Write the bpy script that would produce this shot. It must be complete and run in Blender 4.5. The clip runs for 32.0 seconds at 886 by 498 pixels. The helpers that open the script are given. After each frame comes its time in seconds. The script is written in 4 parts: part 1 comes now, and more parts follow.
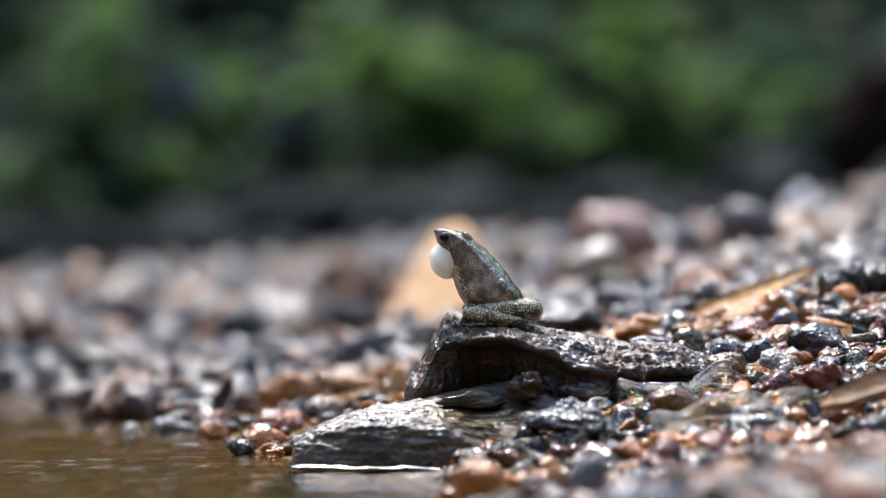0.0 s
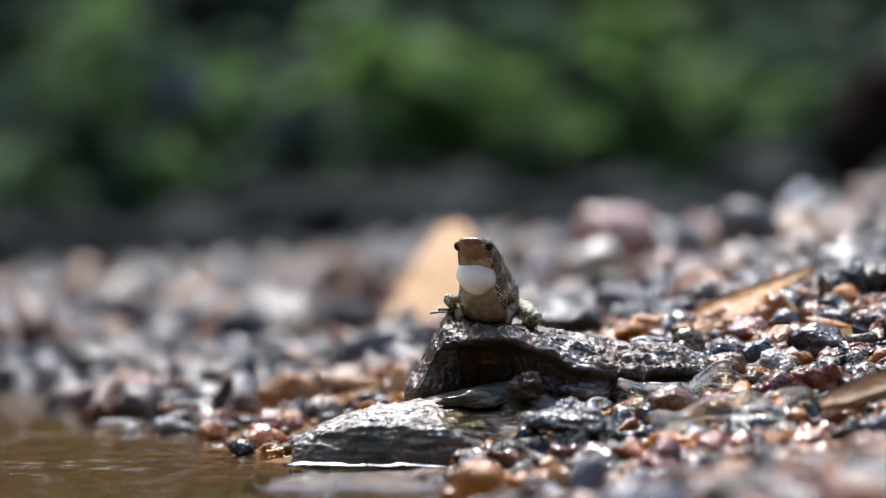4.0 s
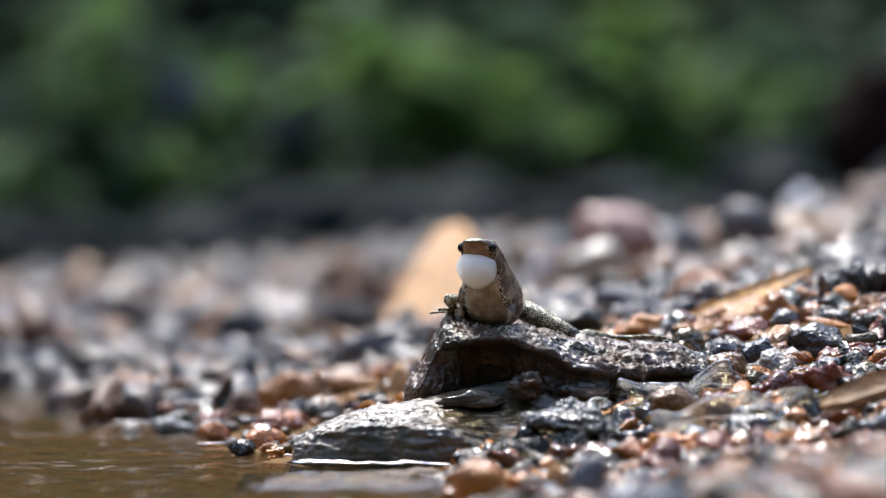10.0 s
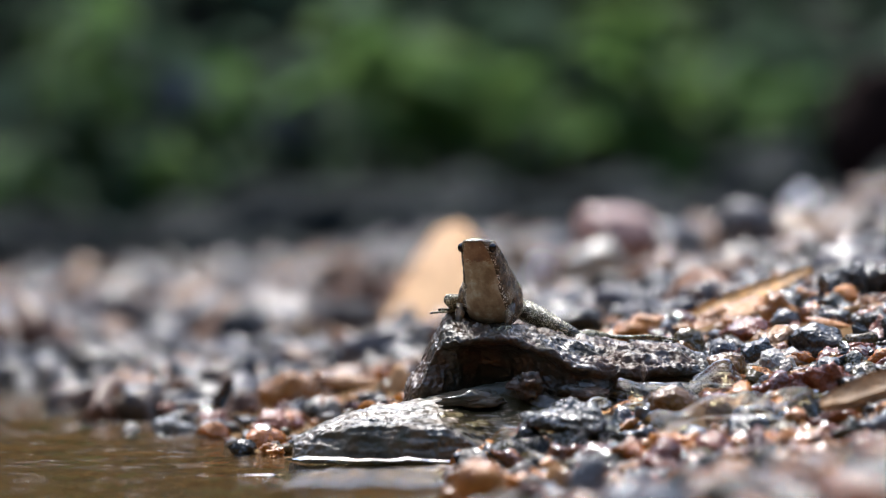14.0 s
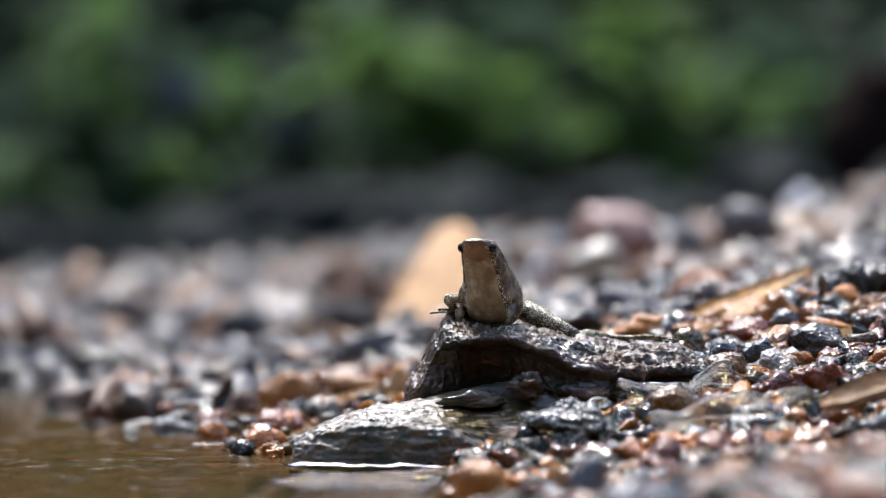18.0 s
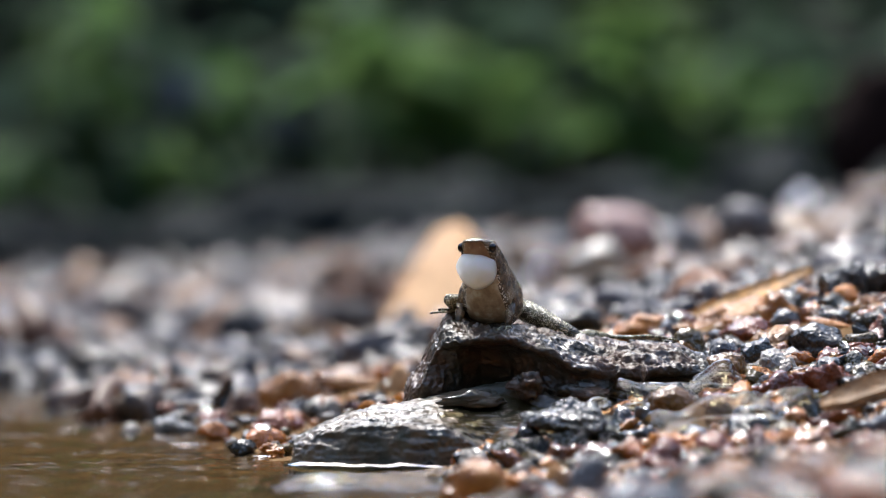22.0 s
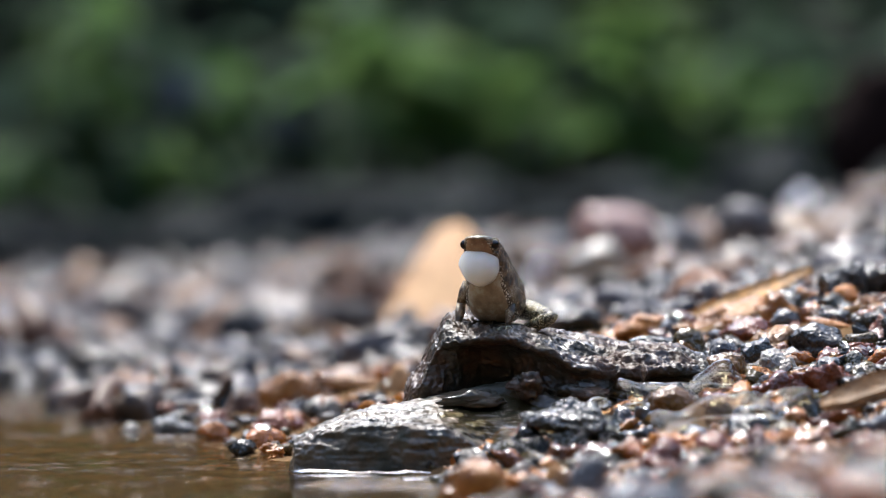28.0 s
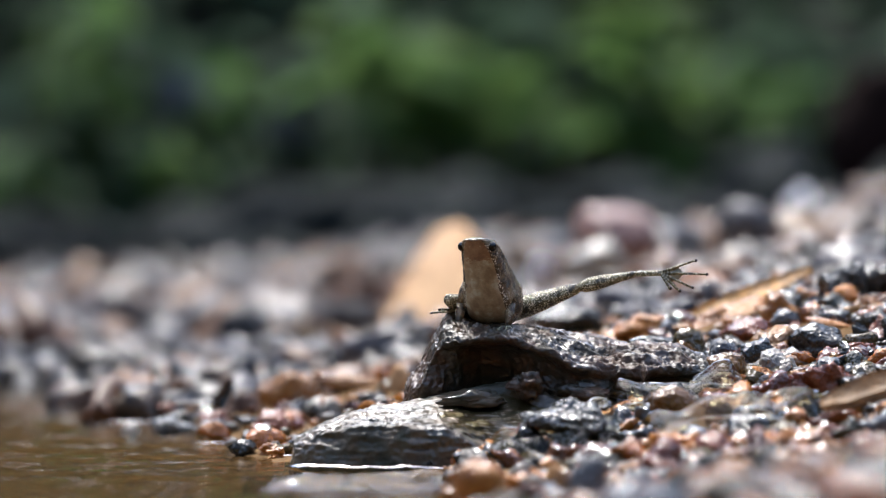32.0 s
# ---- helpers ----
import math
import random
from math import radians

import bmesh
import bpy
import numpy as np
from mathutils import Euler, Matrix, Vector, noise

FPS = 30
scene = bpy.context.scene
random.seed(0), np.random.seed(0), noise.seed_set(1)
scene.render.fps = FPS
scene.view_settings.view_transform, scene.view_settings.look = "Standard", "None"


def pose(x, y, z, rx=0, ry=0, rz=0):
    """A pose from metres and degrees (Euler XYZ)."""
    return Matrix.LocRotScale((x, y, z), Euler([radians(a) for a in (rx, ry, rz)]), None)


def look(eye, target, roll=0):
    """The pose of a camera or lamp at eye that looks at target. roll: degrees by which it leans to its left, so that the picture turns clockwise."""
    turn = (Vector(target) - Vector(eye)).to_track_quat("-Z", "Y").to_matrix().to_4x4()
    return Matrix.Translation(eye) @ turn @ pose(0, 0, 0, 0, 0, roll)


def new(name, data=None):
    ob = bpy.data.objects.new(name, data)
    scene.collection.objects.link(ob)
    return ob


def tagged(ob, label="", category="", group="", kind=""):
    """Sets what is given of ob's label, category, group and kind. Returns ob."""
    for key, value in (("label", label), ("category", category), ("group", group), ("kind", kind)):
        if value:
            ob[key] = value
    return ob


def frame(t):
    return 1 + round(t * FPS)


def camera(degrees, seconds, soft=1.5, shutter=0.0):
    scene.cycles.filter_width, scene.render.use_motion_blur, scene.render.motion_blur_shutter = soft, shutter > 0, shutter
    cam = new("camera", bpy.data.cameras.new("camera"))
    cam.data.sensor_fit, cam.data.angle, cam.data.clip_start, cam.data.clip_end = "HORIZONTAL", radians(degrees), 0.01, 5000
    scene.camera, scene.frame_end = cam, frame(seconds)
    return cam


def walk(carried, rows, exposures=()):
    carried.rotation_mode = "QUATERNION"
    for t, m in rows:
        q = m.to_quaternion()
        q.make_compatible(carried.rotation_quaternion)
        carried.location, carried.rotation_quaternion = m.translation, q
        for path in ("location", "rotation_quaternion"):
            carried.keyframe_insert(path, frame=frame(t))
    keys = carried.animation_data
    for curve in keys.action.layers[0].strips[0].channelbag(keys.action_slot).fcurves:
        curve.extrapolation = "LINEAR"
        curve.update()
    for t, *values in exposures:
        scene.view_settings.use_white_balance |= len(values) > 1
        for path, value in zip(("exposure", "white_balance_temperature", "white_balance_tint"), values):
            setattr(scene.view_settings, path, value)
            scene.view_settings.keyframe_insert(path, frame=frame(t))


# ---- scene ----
MM = 0.001

# The camera stands still on the stream bed, 82 cm from the animal, just above the water.
cam = camera(12.0, 32.0, soft=1.2)
EYE, AIM = (0.0, -0.82, 0.048), (0.0, 0.0, 0.0413)
walk(cam, [(0.0, look(EYE, AIM)), (32.0, look(EYE, AIM))])
cam.data.dof.use_dof = True
cam.data.dof.focus_distance = 0.815
cam.data.dof.aperture_fstop = 15.5

# Daylight: high sun from behind the subject, clear sky.
SUN_ELEV, SUN_TURN = radians(60), radians(-16)
world = bpy.data.worlds.new("daylight")
scene.world = world
world.use_nodes = True
wn, wl = world.node_tree.nodes, world.node_tree.links
sky = wn.new("ShaderNodeTexSky")
sky.sky_type = "NISHITA"
sky.sun_disc = False
sky.sun_elevation = SUN_ELEV
sky.sun_rotation = SUN_TURN
sky.dust_density = 2.4
sky.ozone_density = 1.5
wl.new(sky.outputs["Color"], wn["Background"].inputs["Color"])
wn["Background"].inputs["Strength"].default_value = 0.15
sun_data = bpy.data.lights.new("sun", "SUN")
sun_data.energy, sun_data.angle, sun_data.color = 2.1, radians(0.55), (1.0, 0.985, 0.97)
sun = new("sun", sun_data)
toward_sun = Vector((math.sin(SUN_TURN) * math.cos(SUN_ELEV), math.cos(SUN_TURN) * math.cos(SUN_ELEV), math.sin(SUN_ELEV)))
sun.matrix_basis = look(toward_sun * 5, (0, 0, 0))
scene.view_settings.exposure = 1.4


# ---------- materials ----------
def node_material(name):
    m = bpy.data.materials.new(name)
    m.use_nodes = True
    return m, m.node_tree.nodes, m.node_tree.links, m.node_tree.nodes["Principled BSDF"]


def ramp_node(nodes, stops, mode="LINEAR"):
    r = nodes.new("ShaderNodeValToRGB")
    r.color_ramp.interpolation = mode
    el = r.color_ramp.elements
    while len(el) < len(stops):
        el.new(0.5)
    for e, (p, c) in zip(el, stops):
        e.position, e.color = p, (*c, 1)
    return r


def noise_node(nodes, links, scale, detail=4.0, rough=0.6, coord="Object"):
    tc = nodes.new("ShaderNodeTexCoord")
    n = nodes.new("ShaderNodeTexNoise")
    n.inputs["Scale"].default_value, n.inputs["Detail"].default_value, n.inputs["Roughness"].default_value = scale, detail, rough
    links.new(tc.outputs[coord], n.inputs["Vector"])
    return n


def mix_color(nodes, links, fac, a, b, blend="MIX"):
    m = nodes.new("ShaderNodeMix")
    m.data_type, m.blend_type = "RGBA", blend
    for sock, v in ((m.inputs[0], fac), (m.inputs[6], a), (m.inputs[7], b)):
        if isinstance(v, (int, float)):
            sock.default_value = v
        elif isinstance(v, tuple):
            sock.default_value = (*v, 1)
        else:
            links.new(v, sock)
    return m.outputs[2]


def wet_stone(name, tones, grain=900.0, rough=(0.05, 0.2), bump=0.7, vary="", bump_mm=0.5, coat=0.24, spec=0.42, stretch=(1, 1, 1), speck_mix=0.6, film=0.0, coat_rough=0.1, grit=0.14):
    """Wet mineral surface: mottled tones, fine grain, a thin water film. vary: 'object' or 'island' picks a tone per stone."""
    m, n, l, b = node_material(name)
    big = noise_node(n, l, grain * 0.12, 3)
    fine = noise_node(n, l, grain, 5, 0.7)
    if stretch != (1, 1, 1):
        mp = n.new("ShaderNodeMapping")
        mp.inputs["Scale"].default_value = stretch
        l.new(n["Texture Coordinate"].outputs["Object"], mp.inputs["Vector"])
        l.new(mp.outputs["Vector"], fine.inputs["Vector"])
    if vary:
        if vary == "object":
            src = n.new("ShaderNodeObjectInfo").outputs["Random"]
        else:
            src = n.new("ShaderNodeNewGeometry").outputs["Random Per Island"]
        k = len(tones)
        base = ramp_node(n, [(i / k, c) for i, c in enumerate(tones)], "CONSTANT")
        l.new(src, base.inputs["Fac"])
        mott = ramp_node(n, [(0.3, (0.62, 0.6, 0.58)), (0.7, (1.25, 1.22, 1.18))])
        l.new(big.outputs["Fac"], mott.inputs["Fac"])
        col = mix_color(n, l, 1.0, base.outputs["Color"], mott.outputs["Color"], "MULTIPLY")
    else:
        base = ramp_node(n, [(0.25 + 0.5 * i / max(1, len(tones) - 1), c) for i, c in enumerate(tones)])
        l.new(big.outputs["Fac"], base.inputs["Fac"])
        col = base.outputs["Color"]
    speck = ramp_node(n, [(0.35, (0.55, 0.55, 0.55)), (0.65, (1.2, 1.2, 1.2))])
    l.new(fine.outputs["Fac"], speck.inputs["Fac"])
    col = mix_color(n, l, speck_mix, col, speck.outputs["Color"], "MULTIPLY")
    l.new(col, b.inputs["Base Color"])
    rr = n.new("ShaderNodeMapRange")
    rr.inputs["From Min"].default_value, rr.inputs["From Max"].default_value = 0.35, 0.65
    rr.inputs["To Min"].default_value, rr.inputs["To Max"].default_value = rough
    l.new(big.outputs["Fac"], rr.inputs["Value"])
    l.new(rr.outputs["Result"], b.inputs["Roughness"])
    bm_ = n.new("ShaderNodeBump")
    bm_.inputs["Strength"].default_value, bm_.inputs["Distance"].default_value = bump, bump_mm * MM
    if film:
        swell = noise_node(n, l, film, 1.2, 0.4)
        if stretch != (1, 1, 1):
            l.new(mp.outputs["Vector"], swell.inputs["Vector"])
        both = n.new("ShaderNodeMath")
        both.operation = "MULTIPLY_ADD"
        both.inputs[1].default_value = grit
        l.new(fine.outputs["Fac"], both.inputs[0])
        l.new(swell.outputs["Fac"], both.inputs[2])
        l.new(both.outputs["Value"], bm_.inputs["Height"])
    else:
        l.new(fine.outputs["Fac"], bm_.inputs["Height"])
    l.new(bm_.outputs["Normal"], b.inputs["Normal"])
    l.new(bm_.outputs["Normal"], b.inputs["Coat Normal"])
    b.inputs["Coat Weight"].default_value, b.inputs["Coat Roughness"].default_value = coat, coat_rough
    if film:
        patch = n.new("ShaderNodeMapRange")
        patch.inputs["From Min"].default_value, patch.inputs["From Max"].default_value = 0.44, 0.54
        patch.inputs["To Min"].default_value, patch.inputs["To Max"].default_value = coat, 0.08 * coat
        if stretch != (1, 1, 1):
            streak = noise_node(n, l, film * 0.22, 4, 0.65)
            l.new(mp.outputs["Vector"], streak.inputs["Vector"])
            l.new(streak.outputs["Fac"], patch.inputs["Value"])
        else:
            l.new(big.outputs["Fac"], patch.inputs["Value"])
        l.new(patch.outputs["Result"], b.inputs["Coat Weight"])
    b.inputs["Specular IOR Level"].default_value = spec
    return m


def leaf_material(name, dark, light, rough=0.6, glow=0.35):
    m, n, l, b = node_material(name)
    big = noise_node(n, l, 25.0, 3)
    vein = noise_node(n, l, 220.0, 4)
    r = ramp_node(n, [(0.3, dark), (0.7, light)])
    l.new(big.outputs["Fac"], r.inputs["Fac"])
    info = n.new("ShaderNodeObjectInfo")
    tint = ramp_node(n, [(0.0, (0.7, 0.8, 0.7)), (1.0, (1.25, 1.15, 1.0))])
    l.new(info.outputs["Random"], tint.inputs["Fac"])
    col = mix_color(n, l, 1.0, r.outputs["Color"], tint.outputs["Color"], "MULTIPLY")
    vr = ramp_node(n, [(0.35, (0.75, 0.75, 0.7)), (0.65, (1.1, 1.1, 1.05))])
    l.new(vein.outputs["Fac"], vr.inputs["Fac"])
    col = mix_color(n, l, 1.0, col, vr.outputs["Color"], "MULTIPLY")
    l.new(col, b.inputs["Base Color"])
    b.inputs["Roughness"].default_value = rough
    b.inputs["Specular IOR Level"].default_value = 0.05
    tr = n.new("ShaderNodeBsdfTranslucent")
    l.new(col, tr.inputs["Color"])
    ms = n.new("ShaderNodeMixShader")
    ms.inputs["Fac"].default_value = glow
    l.new(b.outputs["BSDF"], ms.inputs[1])
    l.new(tr.outputs["BSDF"], ms.inputs[2])
    l.new(ms.outputs["Shader"], n["Material Output"].inputs["Surface"])
    return m


M_PERCH = wet_stone("wet_dark_rock", [(0.034, 0.026, 0.019), (0.045, 0.042, 0.032), (0.085, 0.046, 0.027), (0.055, 0.062, 0.042)], 900, (0.25, 0.5), 0.75, bump_mm=1.0, coat=1.0, spec=0.15, stretch=(0.6, 1, 1), speck_mix=0.6, film=800, coat_rough=0.07, grit=0.25)
M_SLAB = wet_stone("wet_slate_slab", [(0.045, 0.048, 0.036), (0.07, 0.07, 0.054), (0.11, 0.08, 0.05), (0.06, 0.066, 0.044)], 900, (0.3, 0.5), 0.55, bump_mm=1.6, coat=0.85, spec=0.2, stretch=(0.4, 1, 1), speck_mix=0.6, film=520, coat_rough=0.11, grit=0.14)
M_BLACK = wet_stone("wet_black_stone", [(0.014, 0.015, 0.015), (0.03, 0.031, 0.03), (0.06, 0.058, 0.052)], 900, (0.12, 0.3), 0.6, bump_mm=1.0, film=1250, coat=0.55, coat_rough=0.13)
M_ORANGE = wet_stone("wet_orange_stone", [(0.22, 0.066, 0.01), (0.4, 0.145, 0.022), (0.46, 0.21, 0.05)], 700, (0.3, 0.5), 0.6, bump_mm=1.0, film=1250, coat=0.55, coat_rough=0.13)
M_TAN = wet_stone("tan_sandstone", [(0.46, 0.24, 0.1), (0.56, 0.33, 0.16), (0.62, 0.4, 0.22)], 300, (0.55, 0.75), 0.4, coat=0.0, spec=0.15)
M_RED = wet_stone("wet_red_brown_stone", [(0.1, 0.024, 0.012), (0.21, 0.058, 0.026), (0.3, 0.12, 0.065)], 800, (0.12, 0.3), 0.6, bump_mm=1.0, film=1250, coat=0.55, coat_rough=0.13)
M_BROWN = wet_stone("wet_brown_stone", [(0.07, 0.032, 0.01), (0.17, 0.08, 0.024), (0.26, 0.14, 0.05)], 700, (0.12, 0.3), 0.6, bump_mm=1.0, film=1250, coat=0.55, coat_rough=0.13)
M_RUST = wet_stone("rusty_wet_stone", [(0.16, 0.06, 0.018), (0.3, 0.13, 0.04), (0.4, 0.2, 0.07)], 600, (0.12, 0.3), 0.6, bump_mm=1.0, film=1250, coat=0.55, coat_rough=0.13)
M_PINK = wet_stone("pinkish_stone", [(0.2, 0.1, 0.08), (0.3, 0.17, 0.14), (0.36, 0.23, 0.2)], 250, (0.3, 0.5), 0.5, bump_mm=0.8, film=300)
M_PALE = wet_stone("pale_quartz", [(0.24, 0.22, 0.18), (0.34, 0.31, 0.25), (0.42, 0.39, 0.34)], 400, (0.25, 0.45), 0.5, bump_mm=1.0, film=1250, coat=0.55, coat_rough=0.13)
M_GREY = wet_stone("wet_grey_stone", [(0.05, 0.052, 0.056), (0.1, 0.104, 0.11), (0.2, 0.2, 0.205)], 700, (0.12, 0.3), 0.6, bump_mm=1.0, film=1250, coat=0.55, coat_rough=0.13)
MIXED = [(0.34, 0.11, 0.015), (0.07, 0.075, 0.085), (0.16, 0.04, 0.016), (0.28, 0.125, 0.026), (0.09, 0.026, 0.011), (0.24, 0.22, 0.19), (0.022, 0.023, 0.02),
         (0.4, 0.145, 0.02), (0.04, 0.036, 0.014), (0.2, 0.066, 0.02), (0.095, 0.07, 0.026), (0.03, 0.026, 0.018)]
FAR_MIX = [(0.076, 0.036, 0.016), (0.025, 0.029, 0.039), (0.038, 0.029, 0.025), (0.010, 0.010, 0.011), (0.178, 0.068, 0.017), (0.015, 0.016, 0.020), (0.085, 0.089, 0.111), (0.111, 0.047, 0.020), (0.022, 0.016, 0.008), (0.020, 0.024, 0.032), (0.145, 0.140, 0.153), (0.068, 0.043, 0.025)]
NEAR_MIX = [(0.28, 0.085, 0.012), (0.07, 0.085, 0.12), (0.012, 0.012, 0.012), (0.2, 0.06, 0.018), (0.035, 0.034, 0.012), (0.32, 0.12, 0.022), (0.022, 0.027, 0.022), (0.25, 0.1, 0.022), (0.09, 0.11, 0.16), (0.12, 0.036, 0.014), (0.05, 0.036, 0.012)]
# White base colour stands in for sun glints off wet stones.
M_GLINT = wet_stone("white_glint_stone", [(0.66, 0.66, 0.7), (0.8, 0.8, 0.84)], 300, (0.1, 0.3), 0.6, bump_mm=1.0, coat=1.0)
M_FILM = wet_stone("stone_under_water_film", [(0.03, 0.033, 0.03), (0.07, 0.075, 0.075), (0.12, 0.11, 0.09)], 700, (0.1, 0.3), 0.8, bump_mm=1.6, coat=1.0, spec=0.5, film=950, grit=0.3, coat_rough=0.07)
M_GRAVEL = wet_stone("mixed_wet_gravel", MIXED, 900, (0.1, 0.28), 0.6, vary="island", bump_mm=1.0, film=1250, coat=0.55, coat_rough=0.13)
M_GRAVEL_NEAR = wet_stone("bright_wet_gravel", NEAR_MIX, 700, (0.15, 0.4), 0.6, vary="island", coat=0.5, spec=0.3, film=700, bump_mm=1.0)
M_COBBLE = wet_stone("mixed_river_cobbles", [(0.068, 0.075, 0.093), (0.153, 0.072, 0.034), (0.034, 0.037, 0.047), (0.119, 0.115, 0.119), (0.212, 0.089, 0.030), (0.021, 0.022, 0.025), (0.068, 0.054, 0.051), (0.145, 0.085, 0.055), (0.051, 0.056, 0.072), (0.128, 0.068, 0.025), (0.025, 0.019, 0.014), (0.102, 0.043, 0.021)], 150, (0.35, 0.55), 0.5, vary="island", bump_mm=1.5, coat=0.15, spec=0.2, coat_rough=0.16)
M_GRAVEL_FAR = wet_stone("mixed_river_gravel", FAR_MIX, 250, (0.3, 0.5), 0.5, vary="island", bump_mm=1.5, coat=0.22, spec=0.25, coat_rough=0.16)


def ground_material():
    m, n, l, b = node_material("damp_gravelly_sand")
    big = noise_node(n, l, 6.0, 5)
    fine = noise_node(n, l, 700.0, 5, 0.7)
    r = ramp_node(n, [(0.3, (0.1, 0.058, 0.023)), (0.5, (0.17, 0.1, 0.042)), (0.7, (0.12, 0.083, 0.045))])
    l.new(big.outputs["Fac"], r.inputs["Fac"])
    sp = ramp_node(n, [(0.35, (0.5, 0.5, 0.5)), (0.65, (1.3, 1.25, 1.2))])
    l.new(fine.outputs["Fac"], sp.inputs["Fac"])
    sand = mix_color(n, l, 1.0, r.outputs["Color"], sp.outputs["Color"], "MULTIPLY")
    # dark forest soil on the bank beyond the gravel
    geo = n.new("ShaderNodeNewGeometry")
    sep = n.new("ShaderNodeSeparateXYZ")
    l.new(geo.outputs["Position"], sep.inputs["Vector"])
    mr = n.new("ShaderNodeMapRange")
    mr.inputs["From Min"].default_value, mr.inputs["From Max"].default_value = 2.85, 3.25
    slants = []
    for k in (-5.0, 14.0):
        slant = n.new("ShaderNodeMath")
        slant.operation = "MULTIPLY_ADD"
        slant.inputs[1].default_value = k
        l.new(sep.outputs["X"], slant.inputs[0])
        l.new(sep.outputs["Y"], slant.inputs[2])
        slants.append(slant)
    most = n.new("ShaderNodeMath")
    most.operation = "MAXIMUM"
    l.new(slants[0].outputs["Value"], most.inputs[0])
    l.new(slants[1].outputs["Value"], most.inputs[1])
    ragged = n.new("ShaderNodeMath")
    ragged.operation = "MULTIPLY_ADD"
    ragged.inputs[1].default_value = 0.7
    l.new(big.outputs["Fac"], ragged.inputs[0])
    l.new(most.outputs["Value"], ragged.inputs[2])
    l.new(ragged.outputs["Value"], mr.inputs["Value"])
    beyond = n.new("ShaderNodeMapRange")
    beyond.inputs["From Min"].default_value, beyond.inputs["From Max"].default_value = 0.7, 1.2
    l.new(sep.outputs["Y"], beyond.inputs["Value"])
    bank = n.new("ShaderNodeMath")
    bank.operation = "MULTIPLY"
    l.new(mr.outputs["Result"], bank.inputs[0])
    l.new(beyond.outputs["Result"], bank.inputs[1])
    soil = ramp_node(n, [(0.35, (0.007, 0.0065, 0.006)), (0.65, (0.016, 0.015, 0.014))])
    l.new(big.outputs["Fac"], soil.inputs["Fac"])
    col = mix_color(n, l, bank.outputs["Value"], sand, soil.outputs["Color"])
    l.new(col, b.inputs["Base Color"])
    b.inputs["Roughness"].default_value = 0.8
    b.inputs["Specular IOR Level"].default_value = 0.05
    bp = n.new("ShaderNodeBump")
    bp.inputs["Strength"].default_value, bp.inputs["Distance"].default_value = 0.6, 0.6 * MM
    l.new(fine.outputs["Fac"], bp.inputs["Height"])
    l.new(bp.outputs["Normal"], b.inputs["Normal"])
    return m


def water_material():
    """Shallow stream water: clear, faintly brown, mirror-like at grazing angles."""
    m, n, l, b = node_material("stream_water")
    clear = n.new("ShaderNodeBsdfTransparent")
    clear.inputs["Color"].default_value = (0.8, 0.76, 0.6, 1)
    gloss = n.new("ShaderNodeBsdfGlossy")
    gloss.inputs["Roughness"].default_value = 0.03
    fine = noise_node(n, l, 260.0, 3)
    bp = n.new("ShaderNodeBump")
    bp.inputs["Strength"].default_value, bp.inputs["Distance"].default_value = 0.8, 0.5 * MM
    l.new(fine.outputs["Fac"], bp.inputs["Height"])
    l.new(bp.outputs["Normal"], gloss.inputs["Normal"])
    fr = n.new("ShaderNodeFresnel")
    fr.inputs["IOR"].default_value = 1.33
    l.new(bp.outputs["Normal"], fr.inputs["Normal"])
    ms = n.new("ShaderNodeMixShader")
    l.new(fr.outputs["Fac"], ms.inputs["Fac"])
    l.new(clear.outputs["BSDF"], ms.inputs[1])
    l.new(gloss.outputs["BSDF"], ms.inputs[2])
    l.new(ms.outputs["Shader"], n["Material Output"].inputs["Surface"])
    return m


def skin_material(name, tones, specks, speck_size=1500.0, rough=0.22, amount=0.6, keep_at=0.42, relief=0.12, coat=0.0):
    """Moist amphibian skin: blotched ground tone with pale raised granules."""
    m, n, l, b = node_material(name)
    big = noise_node(n, l, 430.0, 4)
    base = ramp_node(n, [(0.36 + 0.28 * i / max(1, len(tones) - 1), c) for i, c in enumerate(tones)])
    l.new(big.outputs["Fac"], base.inputs["Fac"])
    tc = n.new("ShaderNodeTexCoord")
    v = n.new("ShaderNodeTexVoronoi")
    v.inputs["Scale"].default_value = speck_size
    l.new(tc.outputs["Object"], v.inputs["Vector"])
    dots = ramp_node(n, [(amount * 0.42, (1, 1, 1)), (amount * 0.6, (0, 0, 0))])
    l.new(v.outputs["Distance"], dots.inputs["Fac"])
    keep = ramp_node(n, [(keep_at, (0, 0, 0)), (keep_at + 0.13, (1, 1, 1))])
    pick = noise_node(n, l, 420.0, 2)
    l.new(pick.outputs["Fac"], keep.inputs["Fac"])
    mask = mix_color(n, l, 1.0, dots.outputs["Color"], keep.outputs["Color"], "MULTIPLY")
    col = mix_color(n, l, mask, base.outputs["Color"], specks)
    l.new(col, b.inputs["Base Color"])
    b.inputs["Roughness"].default_value = rough
    b.inputs["Specular IOR Level"].default_value = 0.95
    b.inputs["Specular Tint"].default_value = (1.0, 0.93, 0.82, 1)
    bp = n.new("ShaderNodeBump")
    bp.inputs["Strength"].default_value, bp.inputs["Distance"].default_value = 0.6, relief * MM
    bp.invert = True
    b.inputs["Coat Weight"].default_value, b.inputs["Coat Roughness"].default_value = coat, 0.16
    l.new(v.outputs["Distance"], bp.inputs["Height"])
    l.new(bp.outputs["Normal"], b.inputs["Normal"])
    return m


